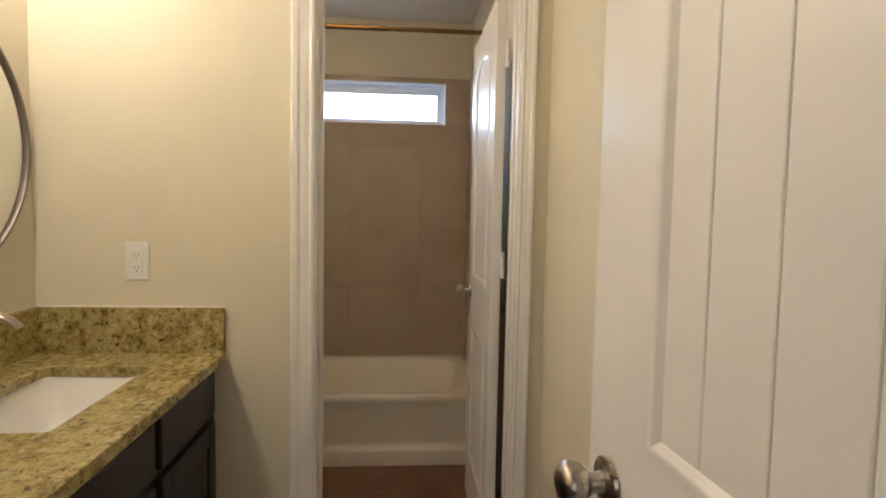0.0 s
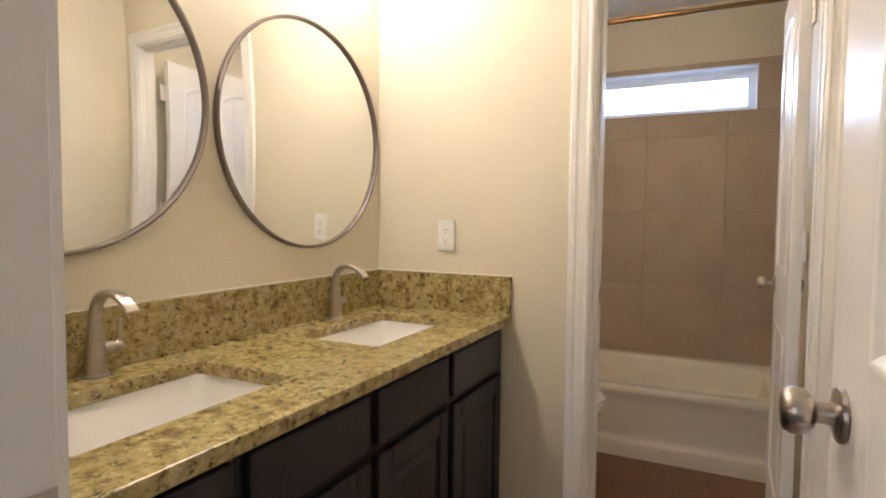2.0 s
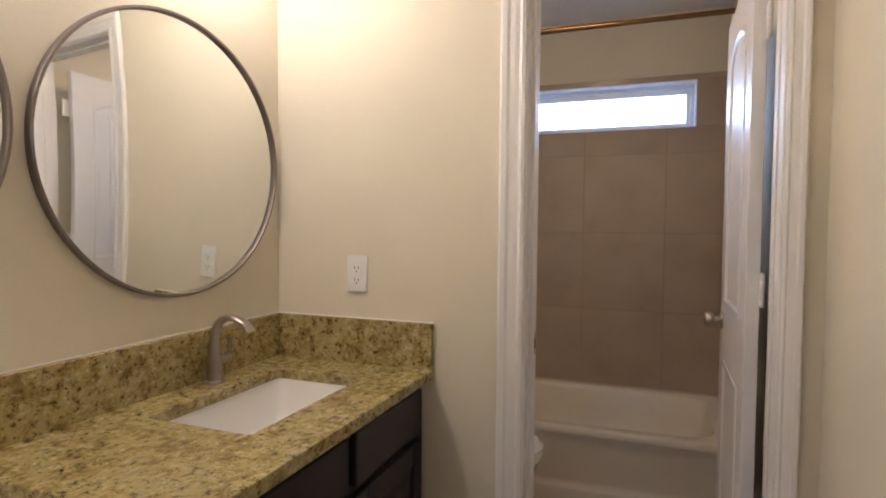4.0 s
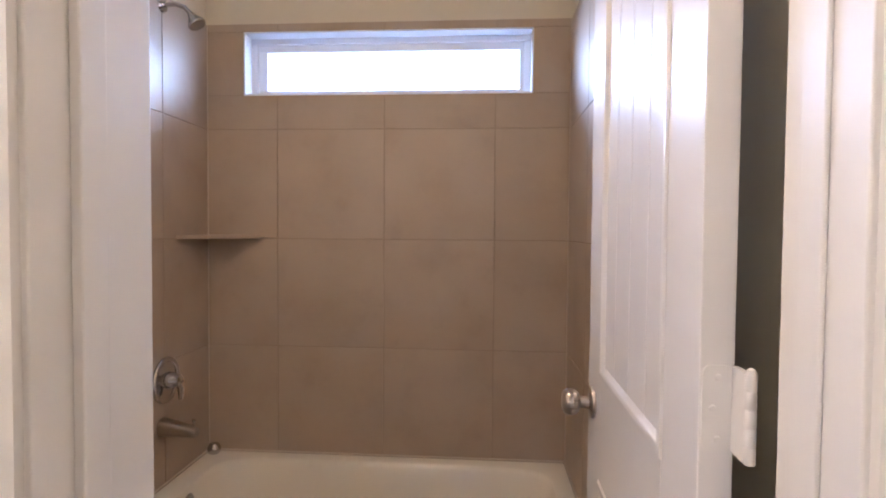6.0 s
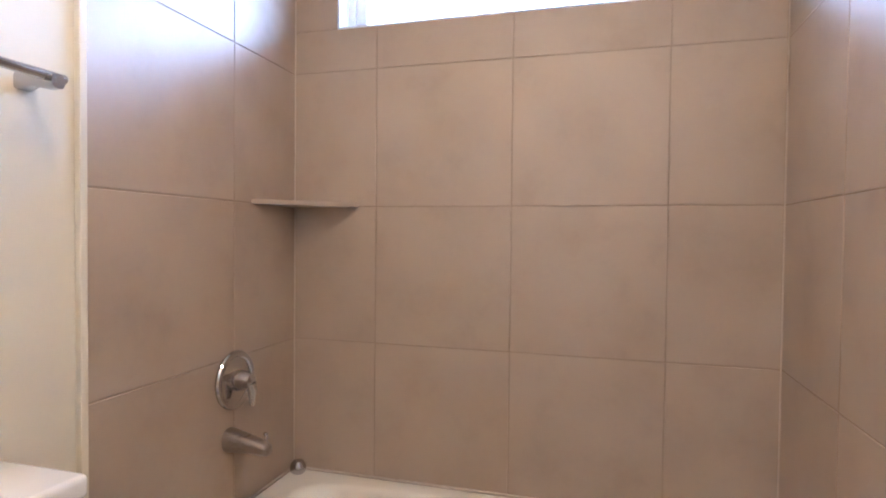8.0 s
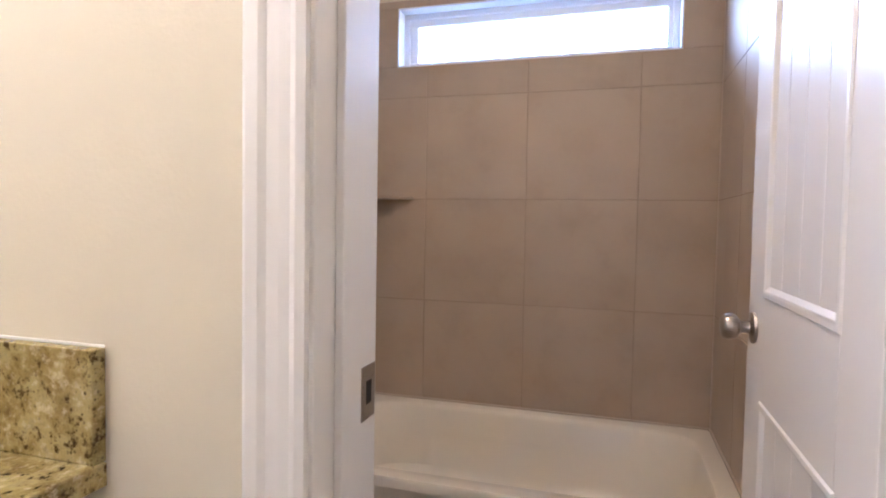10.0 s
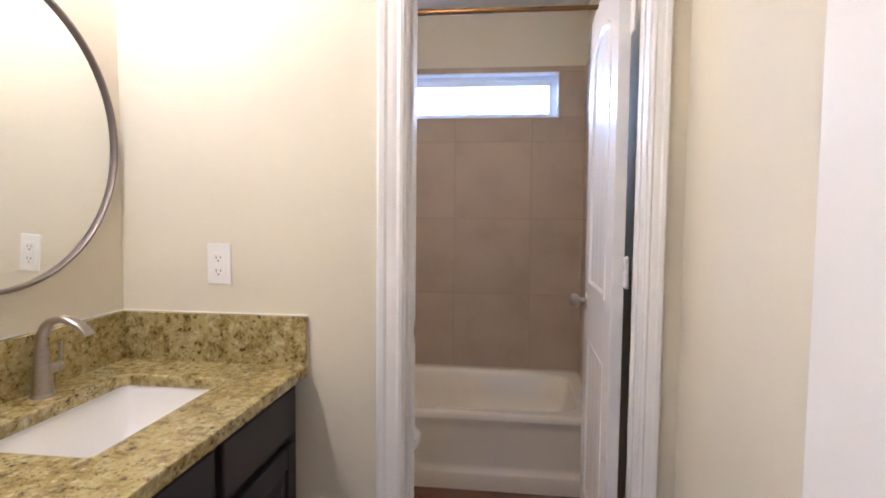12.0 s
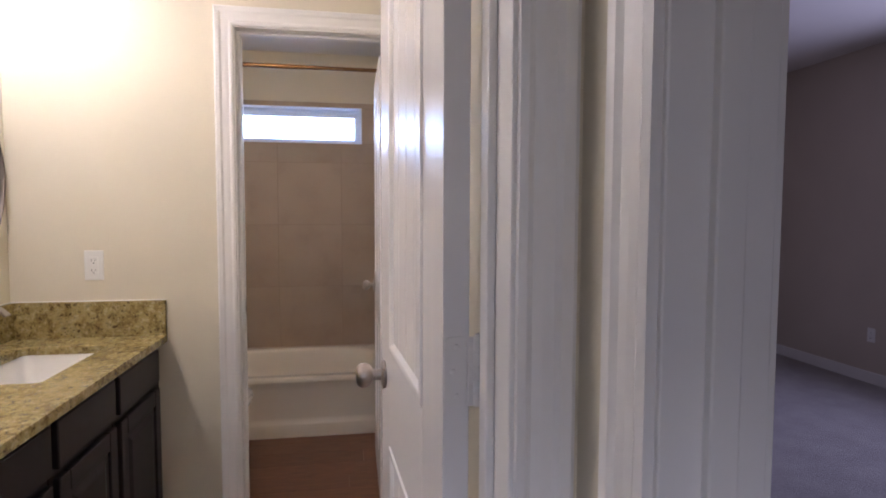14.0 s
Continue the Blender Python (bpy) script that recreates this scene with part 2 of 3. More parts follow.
wall("wall_west", [(-0.04, XW, -2.035, 1.85, 0, TOP)], WALL, "cream painted drywall behind the mirrors and towel bar")
wall("wall_north", [(XW, BX0 - 0.015, YN, YNB, 0, TOP), (BX1 + 0.015, XE, YN, YNR, 0, TOP), (BX0 - 0.015, BX1 + 0.015, YN, YNR, HEAD + 0.015, TOP)], WALL, "cream painted drywall with the bath doorway")
wall("wall_east", [(XE, 1.735, YSB, YNR, 0, TOP)], WALL, "cream painted drywall beside the open door")
wall("wall_bath_east", [(XT, 1.735, YNR, 1.85, 0, TOP)], WALL, "cream painted drywall above the tub tiles")
wall("wall_bath_back", [(XW, XT, YB, 1.85, 0, WZ0), (XW, XT, YB, 1.85, WZ1, TOP), (XW, WX0, YB, 1.85, WZ0, WZ1), (WX1, XT, YB, 1.85, WZ0, WZ1)], WALL, "cream painted wall with a wide high window")
wall("wall_south", [(XW, EX0 - 0.015, YSB, YS, 0, TOP), (EX1 + 0.015, XE, YSB, YS, 0, TOP), (EX0 - 0.015, EX1 + 0.015, YSB, YS, HEAD + 0.015, TOP)], WALL, "cream painted drywall with the entry doorway")
BX, BY0, BY1 = 5.56, -5.0, 2.34
B0, B1 = -2.200, -3.00         # bedroom doorway in the hall's east wall
wall("wall_hall_east", [(HALL, 1.703, B0 + 0.015, YSB, 0, TOP + 0.2), (HALL, 1.703, BY0, B1 - 0.015, 0, TOP + 0.2), (HALL, 1.703, B1 - 0.015, B0 + 0.015, HEAD + 0.015, TOP + 0.2)], WALL, "cream painted hall wall with the bedroom doorway")
wall("wall_hall_west", [(-0.04, 0.078, -3.7, YSB, 0, TOP)], WALL, "plain cream painted hall wall")
# the opening in this wall is unseen, added to hold the hall's fill lamp
wall("wall_hall_south", [(-0.04, 0.3, -3.82, -3.7, 0, TOP), (1.3, 1.600, -3.82, -3.7, 0, TOP), (0.3, 1.3, -3.82, -3.7, 0, 0.95), (0.3, 1.3, -3.82, -3.7, 2.15, TOP)], WALL, "cream painted hall wall with an added, unseen opening for fill light")
wall("wall_bedroom_east", [(BX, BX + 0.12, BY0, -1.0, 0, 2.75), (BX, BX + 0.12, 0.6, BY1, 0, 2.75), (BX, BX + 0.12, -1.0, 0.6, 0, 0.95), (BX, BX + 0.12, -1.0, 0.6, 2.25, 2.75)], BEDWALL, "beige painted bedroom wall with a window opening")
wall("wall_bedroom_north", [(1.735, BX + 0.12, BY1, BY1 + 0.12, 0, 2.75)], BEDWALL, "plain beige painted bedroom wall")
wall("wall_bedroom_west", [(1.735, 1.75, YSB, BY1, 0, 2.75), (1.703, 1.735, YSB, YSB + 0.01, 0, 2.75)], BEDWALL, "beige painted bedroom wall with the doorway")
wall("wall_bedroom_south", [(1.60, BX + 0.12, -5.12, BY0, 0, 2.75)], BEDWALL, "plain beige painted bedroom wall")
tagged(part("ceiling_bath", box(-0.04, 1.735, -2.035, 1.85, TOP, TOP + 0.1), CEIL), "off-white lightly textured ceiling over bath and hall", "ceiling", kind="structure")
tagged(part("ceiling_hall", box(-0.04, 1.62, -3.82, -2.035, TOP, TOP + 0.1), CEIL), "off-white lightly textured hall ceiling", "ceiling", kind="structure")
tagged(part("ceiling_bedroom", box(1.637, BX + 0.12, -5.12, BY1 + 0.12, 2.75, 2.85), CEIL), "off-white lightly textured bedroom ceiling", "ceiling", kind="structure")
tagged(part("floor_bedroom", box(1.637, BX + 0.12, -5.12, BY1 + 0.12, -0.06, 0.004), CARPET), "grey cut-pile carpet of the bedroom", "carpet", kind="structure")
tagged(part("floor_hall", box(-0.04, 1.637, -3.82, -2.1, -0.06, 0.004), CARPET), "grey cut-pile carpet of the hall", "carpet", kind="structure")
floor = tagged(part("floor", box(-0.04, 1.735, -2.1, 1.85, -0.06, -0.006), GROUT), "brown wood-look plank floor of the bathroom", "floor", kind="structure")
eave = thing("roof_eave", (0.5, 2.0, 2.23), "white boxed roof eave outside above the bath window", "eave", kind="structure")
part("soffit", box(-0.62, 1.73, 1.852, 2.135, 2.232, 2.250), TRIM, eave)
part("fascia", box(-0.62, 1.73, 2.136, 2.155, 2.228, 2.42), TRIM, eave)
part("roof_deck", box(-0.62, 1.73, 1.852, 2.155, 2.421, 2.45), TRIM, eave)
tagged(part("ground", box(-60, 60, 1.9, 120, -0.6, -0.5), GROUT), "bare ground outside the house", "ground", kind="structure")


# ---- door casings and jambs ----
CASE = [(0.0, 0.0), (0.0, 0.010), (0.010, 0.013), (0.018, 0.0095), (0.030, 0.0115), (0.044, 0.0125), (0.052, 0.017), (0.066, 0.018), (0.072, 0.014), (0.072, 0.0)]


def casing(a0, a1, head, place, keep=1.0):
    """A mitred moulding round three sides; place(a, z, h) gives its points."""
    k = 1.0
    legs = [[place(a0 - o * k, 0.0, h) for o, h in CASE], [place(a0 - o * k, head + o * k, h) for o, h in CASE],
            [place(a1 + o * k * keep, head + o * k, h) for o, h in CASE], [place(a1 + o * k * keep, 0.0, h) for o, h in CASE]]
    return loft(legs, True, True)


def door_frame(name, label, a0, a1, head, axis, f0, f1, stop, keep=1.0, hinge_back=None):
    """Jambs, stops and casings of an opening in a wall that runs from f0 to f1 across."""
    t = thing(name, (((a0 + a1) / 2, f0, 0) if axis == "x" else (f0, (a0 + a1) / 2, 0)), label, "door frame", kind="structure")

    def at(a, z, f):
        return Vector((a, f, z)) if axis == "x" else Vector((f, a, z))

    def slab(u0, u1, g0, g1, z0, z1, r=0.002):
        lo, hi = at(u0, z0, g0), at(u1, z1, g1)
        return box(min(lo.x, hi.x), max(lo.x, hi.x), min(lo.y, hi.y), max(lo.y, hi.y), z0, z1, r)

    lo, hi = min(a0, a1), max(a0, a1)
    g0, g1 = min(f0, f1), max(f0, f1)
    part("jamb", slab(lo - 0.013, lo, g0, g1, 0, head), TRIM, t)
    gh = hinge_back or g1
    part("jamb", slab(hi, hi + 0.013, g0, gh, 0, head), TRIM, t)
    part("head_jamb", slab(lo - 0.013, hi + 0.013, g0, gh, head, head + 0.013), TRIM, t)
    s0, s1 = stop
    part("door_stop", slab(lo, lo + 0.011, s0, s1, 0, head - 0.011), TRIM, t)
    part("door_stop", slab(hi - (0.005 if hinge_back else 0.011), hi, s0, s1, 0, head - 0.011), TRIM, t)
    part("door_stop", slab(lo, hi, s0, s1, head - 0.011, head), TRIM, t)
    part("casing", casing(lo - 0.006, hi + 0.006, head + 0.006, lambda a, z, h: at(a, z, g0 - h), keep if axis == "x" else 1.0), TRIM, t)
    if hinge_back:
        part("casing", loft([[at(lo - 0.006 - o, z, g1 + h) for o, h in CASE] for z in (0.0, head)]), TRIM, t)
        return t
    part("casing", casing(lo - 0.006, hi + 0.006, head + 0.006, lambda a, z, h: at(a, z, g1 + h), keep if axis == "x" else 1.0), TRIM, t)
    return t


bath_frame = door_frame("trim_bath_door", "white painted moulded casing and jambs of the bath doorway", BX0, BX1, HEAD, "x", YN, YNB, (-0.185, -0.150), 0.65, YNR)
entry_frame = door_frame("trim_entry_door", "white painted moulded casing and jambs of the entry doorway", EX0, EX1, HEAD, "x", YSB, YS, (-1.975, -1.940), 0.9)
door_frame("trim_bedroom_door", "white painted moulded casing and jambs of the bedroom doorway", B1, B0, HEAD, "y", HALL, 1.703, (1.640, 1.668))
plate = part("strike_plate", box(BX0 - 0.001, BX0 + 0.0015, -0.112, -0.072, 0.925, 0.995, 0.0005, 1), NICKEL, bath_frame, "brushed nickel strike plate")
part("latch_hole", box(BX0 + 0.001, BX0 + 0.002, -0.100, -0.084, 0.945, 0.975), SLOT, plate)
plate = part("strike_plate", box(EX0 - 0.001, EX0 + 0.0015, -1.932, -1.897, 0.965, 1.030, 0.0005, 1), NICKEL, entry_frame, "brushed nickel strike plate")
part("latch_hole", box(EX0 + 0.001, EX0 + 0.002, -1.924, -1.910, 0.985, 1.010), SLOT, plate)
for sz in (0.973, 1.022):
    part("screw", lathe([(0.0, 0.0), (0.0038, 0.0), (0.003, 0.0012), (0.0, 0.0014)], Matrix.Translation((EX0 + 0.0012, -1.917, sz)) @ X90, 10), NICKEL, plate)
for nm, bx in (("baseboard_bedroom_east", (BX - 0.014, BX, BY0, BY1, 0.004, 0.10)), ("baseboard_bedroom_north", (1.75, BX - 0.014, BY1 - 0.014, BY1, 0.004, 0.10)),
               ("baseboard_north", (0.64, BX0 - 0.08, YN - 0.013, YN, 0.0, 0.085)), ("baseboard_east", (XE - 0.013, XE, -1.88, YN - 0.02, 0.0, 0.085))):
    tagged(part(nm, box(*bx, 0.004), TRIM), "white painted baseboard along the wall", "baseboard", kind="structure")


# ---- doors ----
def lathe_knob(parent, m, name="knob"):
    k = part(name, lathe([(0.0, 0.0), (0.031, 0.0), (0.0325, 0.003), (0.031, 0.007), (0.024, 0.009), (0.0135, 0.011), (0.0118, 0.020), (0.0125, 0.028),
                          (0.019, 0.031), (0.0252, 0.037), (0.0275, 0.046), (0.0268, 0.055), (0.023, 0.061), (0.017, 0.0645), (0.0, 0.0655)], m, 36), NICKEL, parent, "round brushed nickel door knob", True)
    return k


def panel_loop(u0, u1, z0, z1, rise, inset, n=14):
    """Outline of a panel, from its foot round; the top bows up by rise."""
    u0, u1, z0, z1 = u0 + inset, u1 - inset, z0 + inset, z1 - inset
    pts = [(u0, z0), (u1, z0)]
    if rise:
        for i in range(n + 1):
            s = i / n
            pts.append((u1 + (u0 - u1) * s, z1 - rise + rise * math.sin(math.pi * s) ** 0.85))
    else:
        pts += [(u1, z1), (u0, z1)]
    return pts


def panel_door(name, label, pin, heading, width, height, hinges, knob_z, side, st, sl, reach, out_v):
    """A two-panel plank door with an arched upper panel. Local u runs from the hinge edge to the free edge, v out of the visible face.
    heading: degrees of u from +x."""
    t = thing(name, (pin[0], pin[1], 0), label, "door", kind="structure")
    c, s = math.cos(radians(heading)), math.sin(radians(heading))

    def P(u, v, z):
        return Vector((pin[0] + c * u - s * v * side, pin[1] + s * u + c * v * side, z))

    def block(u0, u1, v0, v1, z0, z1, r=0.0, bm=None):
        bm2 = box(u0, u1, v0, v1, z0, z1, r)
        for v in bm2.verts:
            v.co = P(*v.co)
        return bm2

    th = 0.035
    foot, lock0, lock1, top = 0.012, knob_z - 0.14, knob_z + 0.077, height
    part("stile", block(0, st, -th, 0, foot, top, 0.0015), DOORM, t)
    part("stile", block(width - sl, width, -th, 0, foot, top, 0.0015), DOORM, t)
    part("bottom_rail", block(st, width - sl, -th, 0, foot, 0.235), DOORM, t)
    part("lock_rail", block(st, width - sl, -th, 0, lock0, lock1), DOORM, t)
    rise, crown = 0.055, top - 0.12
    arc = panel_loop(st, width - sl, lock1, crown, rise, 0.0)[2:]
    front = [P(u, 0, z) for u, z in arc] + [P(st, 0, top), P(width - sl, 0, top)]
    back = [P(u, -th, z) for u, z in arc] + [P(st, -th, top), P(width - sl, -th, top)]
    part("top_rail", loft([front, back]), DOORM, t)
    for z0, z1, rs in ((0.235, lock0, 0.0), (lock1, crown, rise)):
        n, gap = 4, 0.0010
        inner0, inner1 = st - 0.004, width - sl + 0.004
        w = (inner1 - inner0) / n
        for i in range(n):
            part("plank", block(inner0 + i * w + gap / 2, inner0 + (i + 1) * w - gap / 2, -0.0095, -0.0045, z0 - 0.006, z1 + 0.004, 0.0026), DOORM, t)
        part("backing_board", block(inner0, inner1, -th + 0.004, -0.0092, z0 - 0.006, z1 + 0.004), DOORM, t)
        rings = [[P(u, v, z) for u, z in panel_loop(st, width - sl, z0, z1, rs, ins)] for ins, v in ((-0.007, 0.0003), (-0.004, 0.0038), (0.002, 0.0045), (0.007, 0.0038), (0.010, 0.0010), (0.014, -0.0015), (0.0175, -0.0050))]
        part("panel_moulding", loft(rings, False, False), DOORM, t, smooth=True)
    for hz in hinges:
        plate_o = []
        for i in range(16):
            a = 2 * math.pi * (i + 0.5) / 16
            cc, ss = math.cos(a), math.sin(a)
            plate_o.append((-0.0175 + 0.0155 * math.copysign(abs(cc) ** 0.4, cc), hz + 0.0445 * math.copysign(abs(ss) ** 0.25, ss)))
        leaf = part("hinge_leaf", loft([[P(-0.0003, v, z) for v, z in plate_o], [P(-0.0022, v, z) for v, z in plate_o]]), HINGE, t, "white overpainted butt hinge")
        for dz, dv in ((0.032, -0.018), (0.0, -0.013), (-0.032, -0.018)):
            mm = Matrix.Translation(P(-0.0020, dv, hz + dz)) @ Matrix.Rotation(radians(heading + 180), 4, "Z") @ X90
            part("screw", lathe([(0.0, 0.0), (0.0036, 0.0), (0.003, 0.0012), (0.0, 0.0014)], mm, 10), HINGE, leaf)
        pinpt = P(-reach, -out_v, hz - 0.045)
        kn = []
        for i in range(5):
            kn += [(0.0052, i * 0.018 + 0.0005), (0.0058, i * 0.018 + 0.0015), (0.0058, i * 0.018 + 0.0165), (0.0052, i * 0.018 + 0.0175)]
        part("hinge_knuckle", lathe([(0.0, 0.0)] + kn + [(0.004, 0.093), (0.0, 0.095)], Matrix.Translation(pinpt), 12), HINGE, t, smooth=True)
        part("hinge_strap", block(-reach, -0.0022, -out_v - 0.0015, -0.031, hz - 0.0445, hz + 0.0445, 0.001), HINGE, t)
    out = heading + 90 * side
    lathe_knob(t, Matrix.Translation(P(width - 0.062, 0, knob_z)) @ Matrix.Rotation(radians(out), 4, "Z") @ X90)
    lathe_knob(t, Matrix.Translation(P(width - 0.062, -th, knob_z)) @ Matrix.Rotation(radians(out + 180), 4, "Z") @ X90)
    part("latch_plate", block(width - 0.0005, width + 0.001, -0.030, -0.006, knob_z - 0.028, knob_z + 0.028, 0.0004), NICKEL, t, "brushed nickel latch plate")
    return t


panel_door("door_entry", "white two-panel plank door standing open beside the wall", (1.465, -1.924), 93.6, 0.630, 2.07, (0.25, 1.165, 1.85), 1.005, 1, 0.137, 0.152, 0.008, 0.044)
panel_door("door_bath", "white two-panel plank door with an arched panel, open", (1.492, -0.052), 89.3, 0.652, 2.07, (0.25, 1.150, 1.87), 0.975, 1, 0.125, 0.135, 0.034, 0.036)

# ---- bath window ----
win = thing("window_1", (0.854, YB, WZ0), "wide white vinyl window high above the tub", "window", kind="structure")
for nm, bx in (("sill", (WX0, WX1, 1.701, 1.80, WZ0 - 0.001, WZ0 + 0.006)), ("reveal", (WX0, WX1, 1.701, 1.80, WZ1 - 0.006, WZ1 + 0.001)),
               ("reveal", (WX0 - 0.001, WX0 + 0.006, 1.701, 1.80, WZ0 + 0.006, WZ1 - 0.006)), ("reveal", (WX1 - 0.006, WX1 + 0.001, 1.701, 1.80, WZ0 + 0.006, WZ1 - 0.006))):
    part(nm, box(*bx, 0.001), VINYL, win)
for nm, d, w, y0, y1 in (("window_frame", 0.006, 0.026, 1.772, 1.82), ("sash", 0.030, 0.022, 1.786, 1.812)):
    wl, wt_ = (0.040, 0.040) if nm == "sash" else (w, w)
    x0, x1, z0, z1 = WX0 + d, WX1 - d, WZ0 + d * 0.7, WZ1 - d * 0.7
    for bx in ((x0, x1, y0, y1, z0, z0 + w * 0.8), (x0, x1, y0, y1, z1 - wt_, z1), (x0, x0 + wl, y0, y1, z0 + w * 0.8, z1 - wt_), (x1 - w, x1, y0, y1, z0 + w * 0.8, z1 - wt_)):
        part(nm, box(*bx, 0.003), VINYL, win)
pane = part("pane", box(WX0 + 0.05, WX1 - 0.05, 1.797, 1.801, WZ0 + 0.04, WZ1 - 0.04), GLASS, win, "clear window pane")
pane.visible_shadow = False

# ---- vanity ----
CT, CB, CX = 0.886, 0.856, 0.636
units = [(YN - 0.001, -0.690), (-0.690, -1.088), (-1.088, -1.474), (-1.474, -1.870)]


def cabinet(y0, y1):
    """A base unit: carcass with a face frame, a drawer front over a raised-panel door."""
    t = thing("vanity_cabinet", (0.35, (y0 + y1) / 2, 0), "dark espresso-stained vanity cabinet with drawer over door", "cabinet", "vanity cabinets")
    bm = box(0.585, 0.600, y1 + 0.001, y0 - 0.001, 0.10, CB - 0.002, 0.001)
    box(0.525, 0.540, y1 + 0.001, y0 - 0.001, 0.0, 0.0995, bm=bm)
    box(XW + 0.004, 0.5845, y1 + 0.001, y0 - 0.001, 0.10, 0.116, bm=bm)
    for yy in (y1 + 0.001, y0 - 0.013):
        box(XW + 0.004, 0.5845, yy, yy + 0.012, 0.1165, 0.690, bm=bm)
    part("body", bm, CAB, t)
    a, c = y1 + 0.017, min(y0 - 0.017, -0.285)
    part("drawer_front", box(0.601, 0.620, a, c, 0.712, 0.838, 0.004), CAB, t)
    d = part("cabinet_door", box(0.601, 0.613, a + 0.05, c - 0.05, 0.17, 0.63), CAB, t)
    for bx in ((a, a + 0.055, 0.125, 0.688), (c - 0.055, c, 0.125, 0.688), (a + 0.055, c - 0.055, 0.125, 0.182), (a + 0.055, c - 0.055, 0.631, 0.688)):
        part("door_rail", box(0.601, 0.621, bx[0], bx[1], bx[2], bx[3], 0.004), CAB, d)
    cy, hw = (a + c) / 2, (c - a) / 2 - 0.072
    rings = [[Vector((x, cy + sy * (hw - i), z)) for sy, z in ((-1, 0.199 + i), (1, 0.199 + i), (1, 0.614 - i), (-1, 0.614 - i))] for x, i in ((0.6125, 0.0), (0.6185, 0.022), (0.6185, 0.024))]
    part("door_panel", loft(rings, False, True), CAB, d)
    return t


for y0, y1 in units:
    cabinet(y0, y1)

counter = thing("countertop", (0.35, -1.05, CB), "speckled golden-brown granite countertop with two sink cutouts", "countertop")
xs = [XW, 0.200, 0.485, CX]
ys = [YS + 0.003, -1.668, -1.200, -0.874, -0.396, YN]
holes = {(1, 1), (1, 3)}
bm = bmesh.new()
grid = {}


def gv(i, j, k):
    if (i, j, k) not in grid:
        grid[i, j, k] = bm.verts.new((xs[i], ys[j], CT if k else CB))
    return grid[i, j, k]


solid = {(i, j) for i in range(3) for j in range(5)} - holes
for i, j in solid:
    for k in (0, 1):
        bm.faces.new([gv(i, j, k), gv(i + 1, j, k), gv(i + 1, j + 1, k), gv(i, j + 1, k)])
    for (di, dj), (p, q) in {(-1, 0): ((0, 0), (0, 1)), (1, 0): ((1, 0), (1, 1)), (0, -1): ((0, 0), (1, 0)), (0, 1): ((0, 1), (1, 1))}.items():
        if (i + di, j + dj) not in solid:
            bm.faces.new([gv(i + p[0], j + p[1], 0), gv(i + q[0], j + q[1], 0), gv(i + q[0], j + q[1], 1), gv(i + p[0], j + p[1], 1)])
bmesh.ops.recalc_face_normals(bm, faces=bm.faces)
posts = [e for e in bm.edges if abs(e.verts[0].co.z - e.verts[1].co.z) > 0.01 and e.calc_face_angle(0) > 0.5 and 0.1 < e.verts[0].co.x < 0.6]
bmesh.ops.bevel(bm, geom=posts, offset=0.016, segments=4, affect="EDGES", profile=0.5)
rims = [e for e in bm.edges if len(e.link_faces) == 2 and e.calc_face_angle(0) > 0.9 and e.verts[0].co.z > CB + 0.01 and e.verts[1].co.z > CB + 0.01]
bmesh.ops.bevel(bm, geom=rims, offset=0.003, segments=2, affect="EDGES", profile=0.5)
part("slab", bm, GRANITE, counter)
part("backsplash", box(XW, XW + 0.019, YS + 0.003, YN, CT + 0.0005, 1.024, 0.0015), GRANITE, counter)
part("side_splash", box(XW + 0.0195, CX, YN - 0.019, YN, CT + 0.0005, 1.024, 0.0015), GRANITE, counter)
part("caulk", box(XW + 0.001, XW + 0.0045, YS + 0.003, YN - 0.004, 1.0238, 1.0275, 0.001), PLASTIC, counter, "thin white caulk line")
part("caulk", box(XW + 0.004, CX, YN - 0.0045, YN - 0.0005, 1.0238, 1.0275, 0.001), PLASTIC, counter, "thin white caulk line")


def sink(cy):
    t = thing("undermount_sink", (0.341, cy, 0.70), "white rectangular undermount porcelain sink", "sink", "vanity sinks")
    a, c = 0.147, 0.243
    rings = [rounded(0.341, cy, a + 0.02, c + 0.02, CB - 0.0005, 14), rounded(0.341, cy, a, c, CB - 0.0005, 12), rounded(0.341, cy, a - 0.003, c - 0.003, CB - 0.006, 12),
             rounded(0.341, cy, a - 0.020, c - 0.030, 0.765, 9), rounded(0.341, cy, a - 0.034, c - 0.052, 0.733, 7), rounded(0.341, cy, a - 0.065, c - 0.09, 0.722, 5), rounded(0.341, cy, 0.025, 0.025, 0.718, 2)]
    out = [rounded(0.341, cy, 0.03, 0.03, 0.700, 2), rounded(0.341, cy, a - 0.02, c - 0.04, 0.715, 6), rounded(0.341, cy, a, c - 0.01, 0.76, 9), rounded(0.341, cy, a + 0.02, c + 0.02, CB - 0.008, 14)]
    part("basin", loft(out + rings, True, True), PORC, t, smooth=True)
    part("drain", lathe([(0.0, 0.0), (0.024, 0.0), (0.0245, 0.002), (0.018, 0.0035), (0.017, 0.002), (0.0, 0.003)], Matrix.Translation((0.341, cy, 0.7175)), 24), CHROME, t, "chrome drain", True)
    return t


sink_a = sink(-0.635)
copy_thing(sink_a, Matrix.Translation((0.341, -1.434, 0.70)))


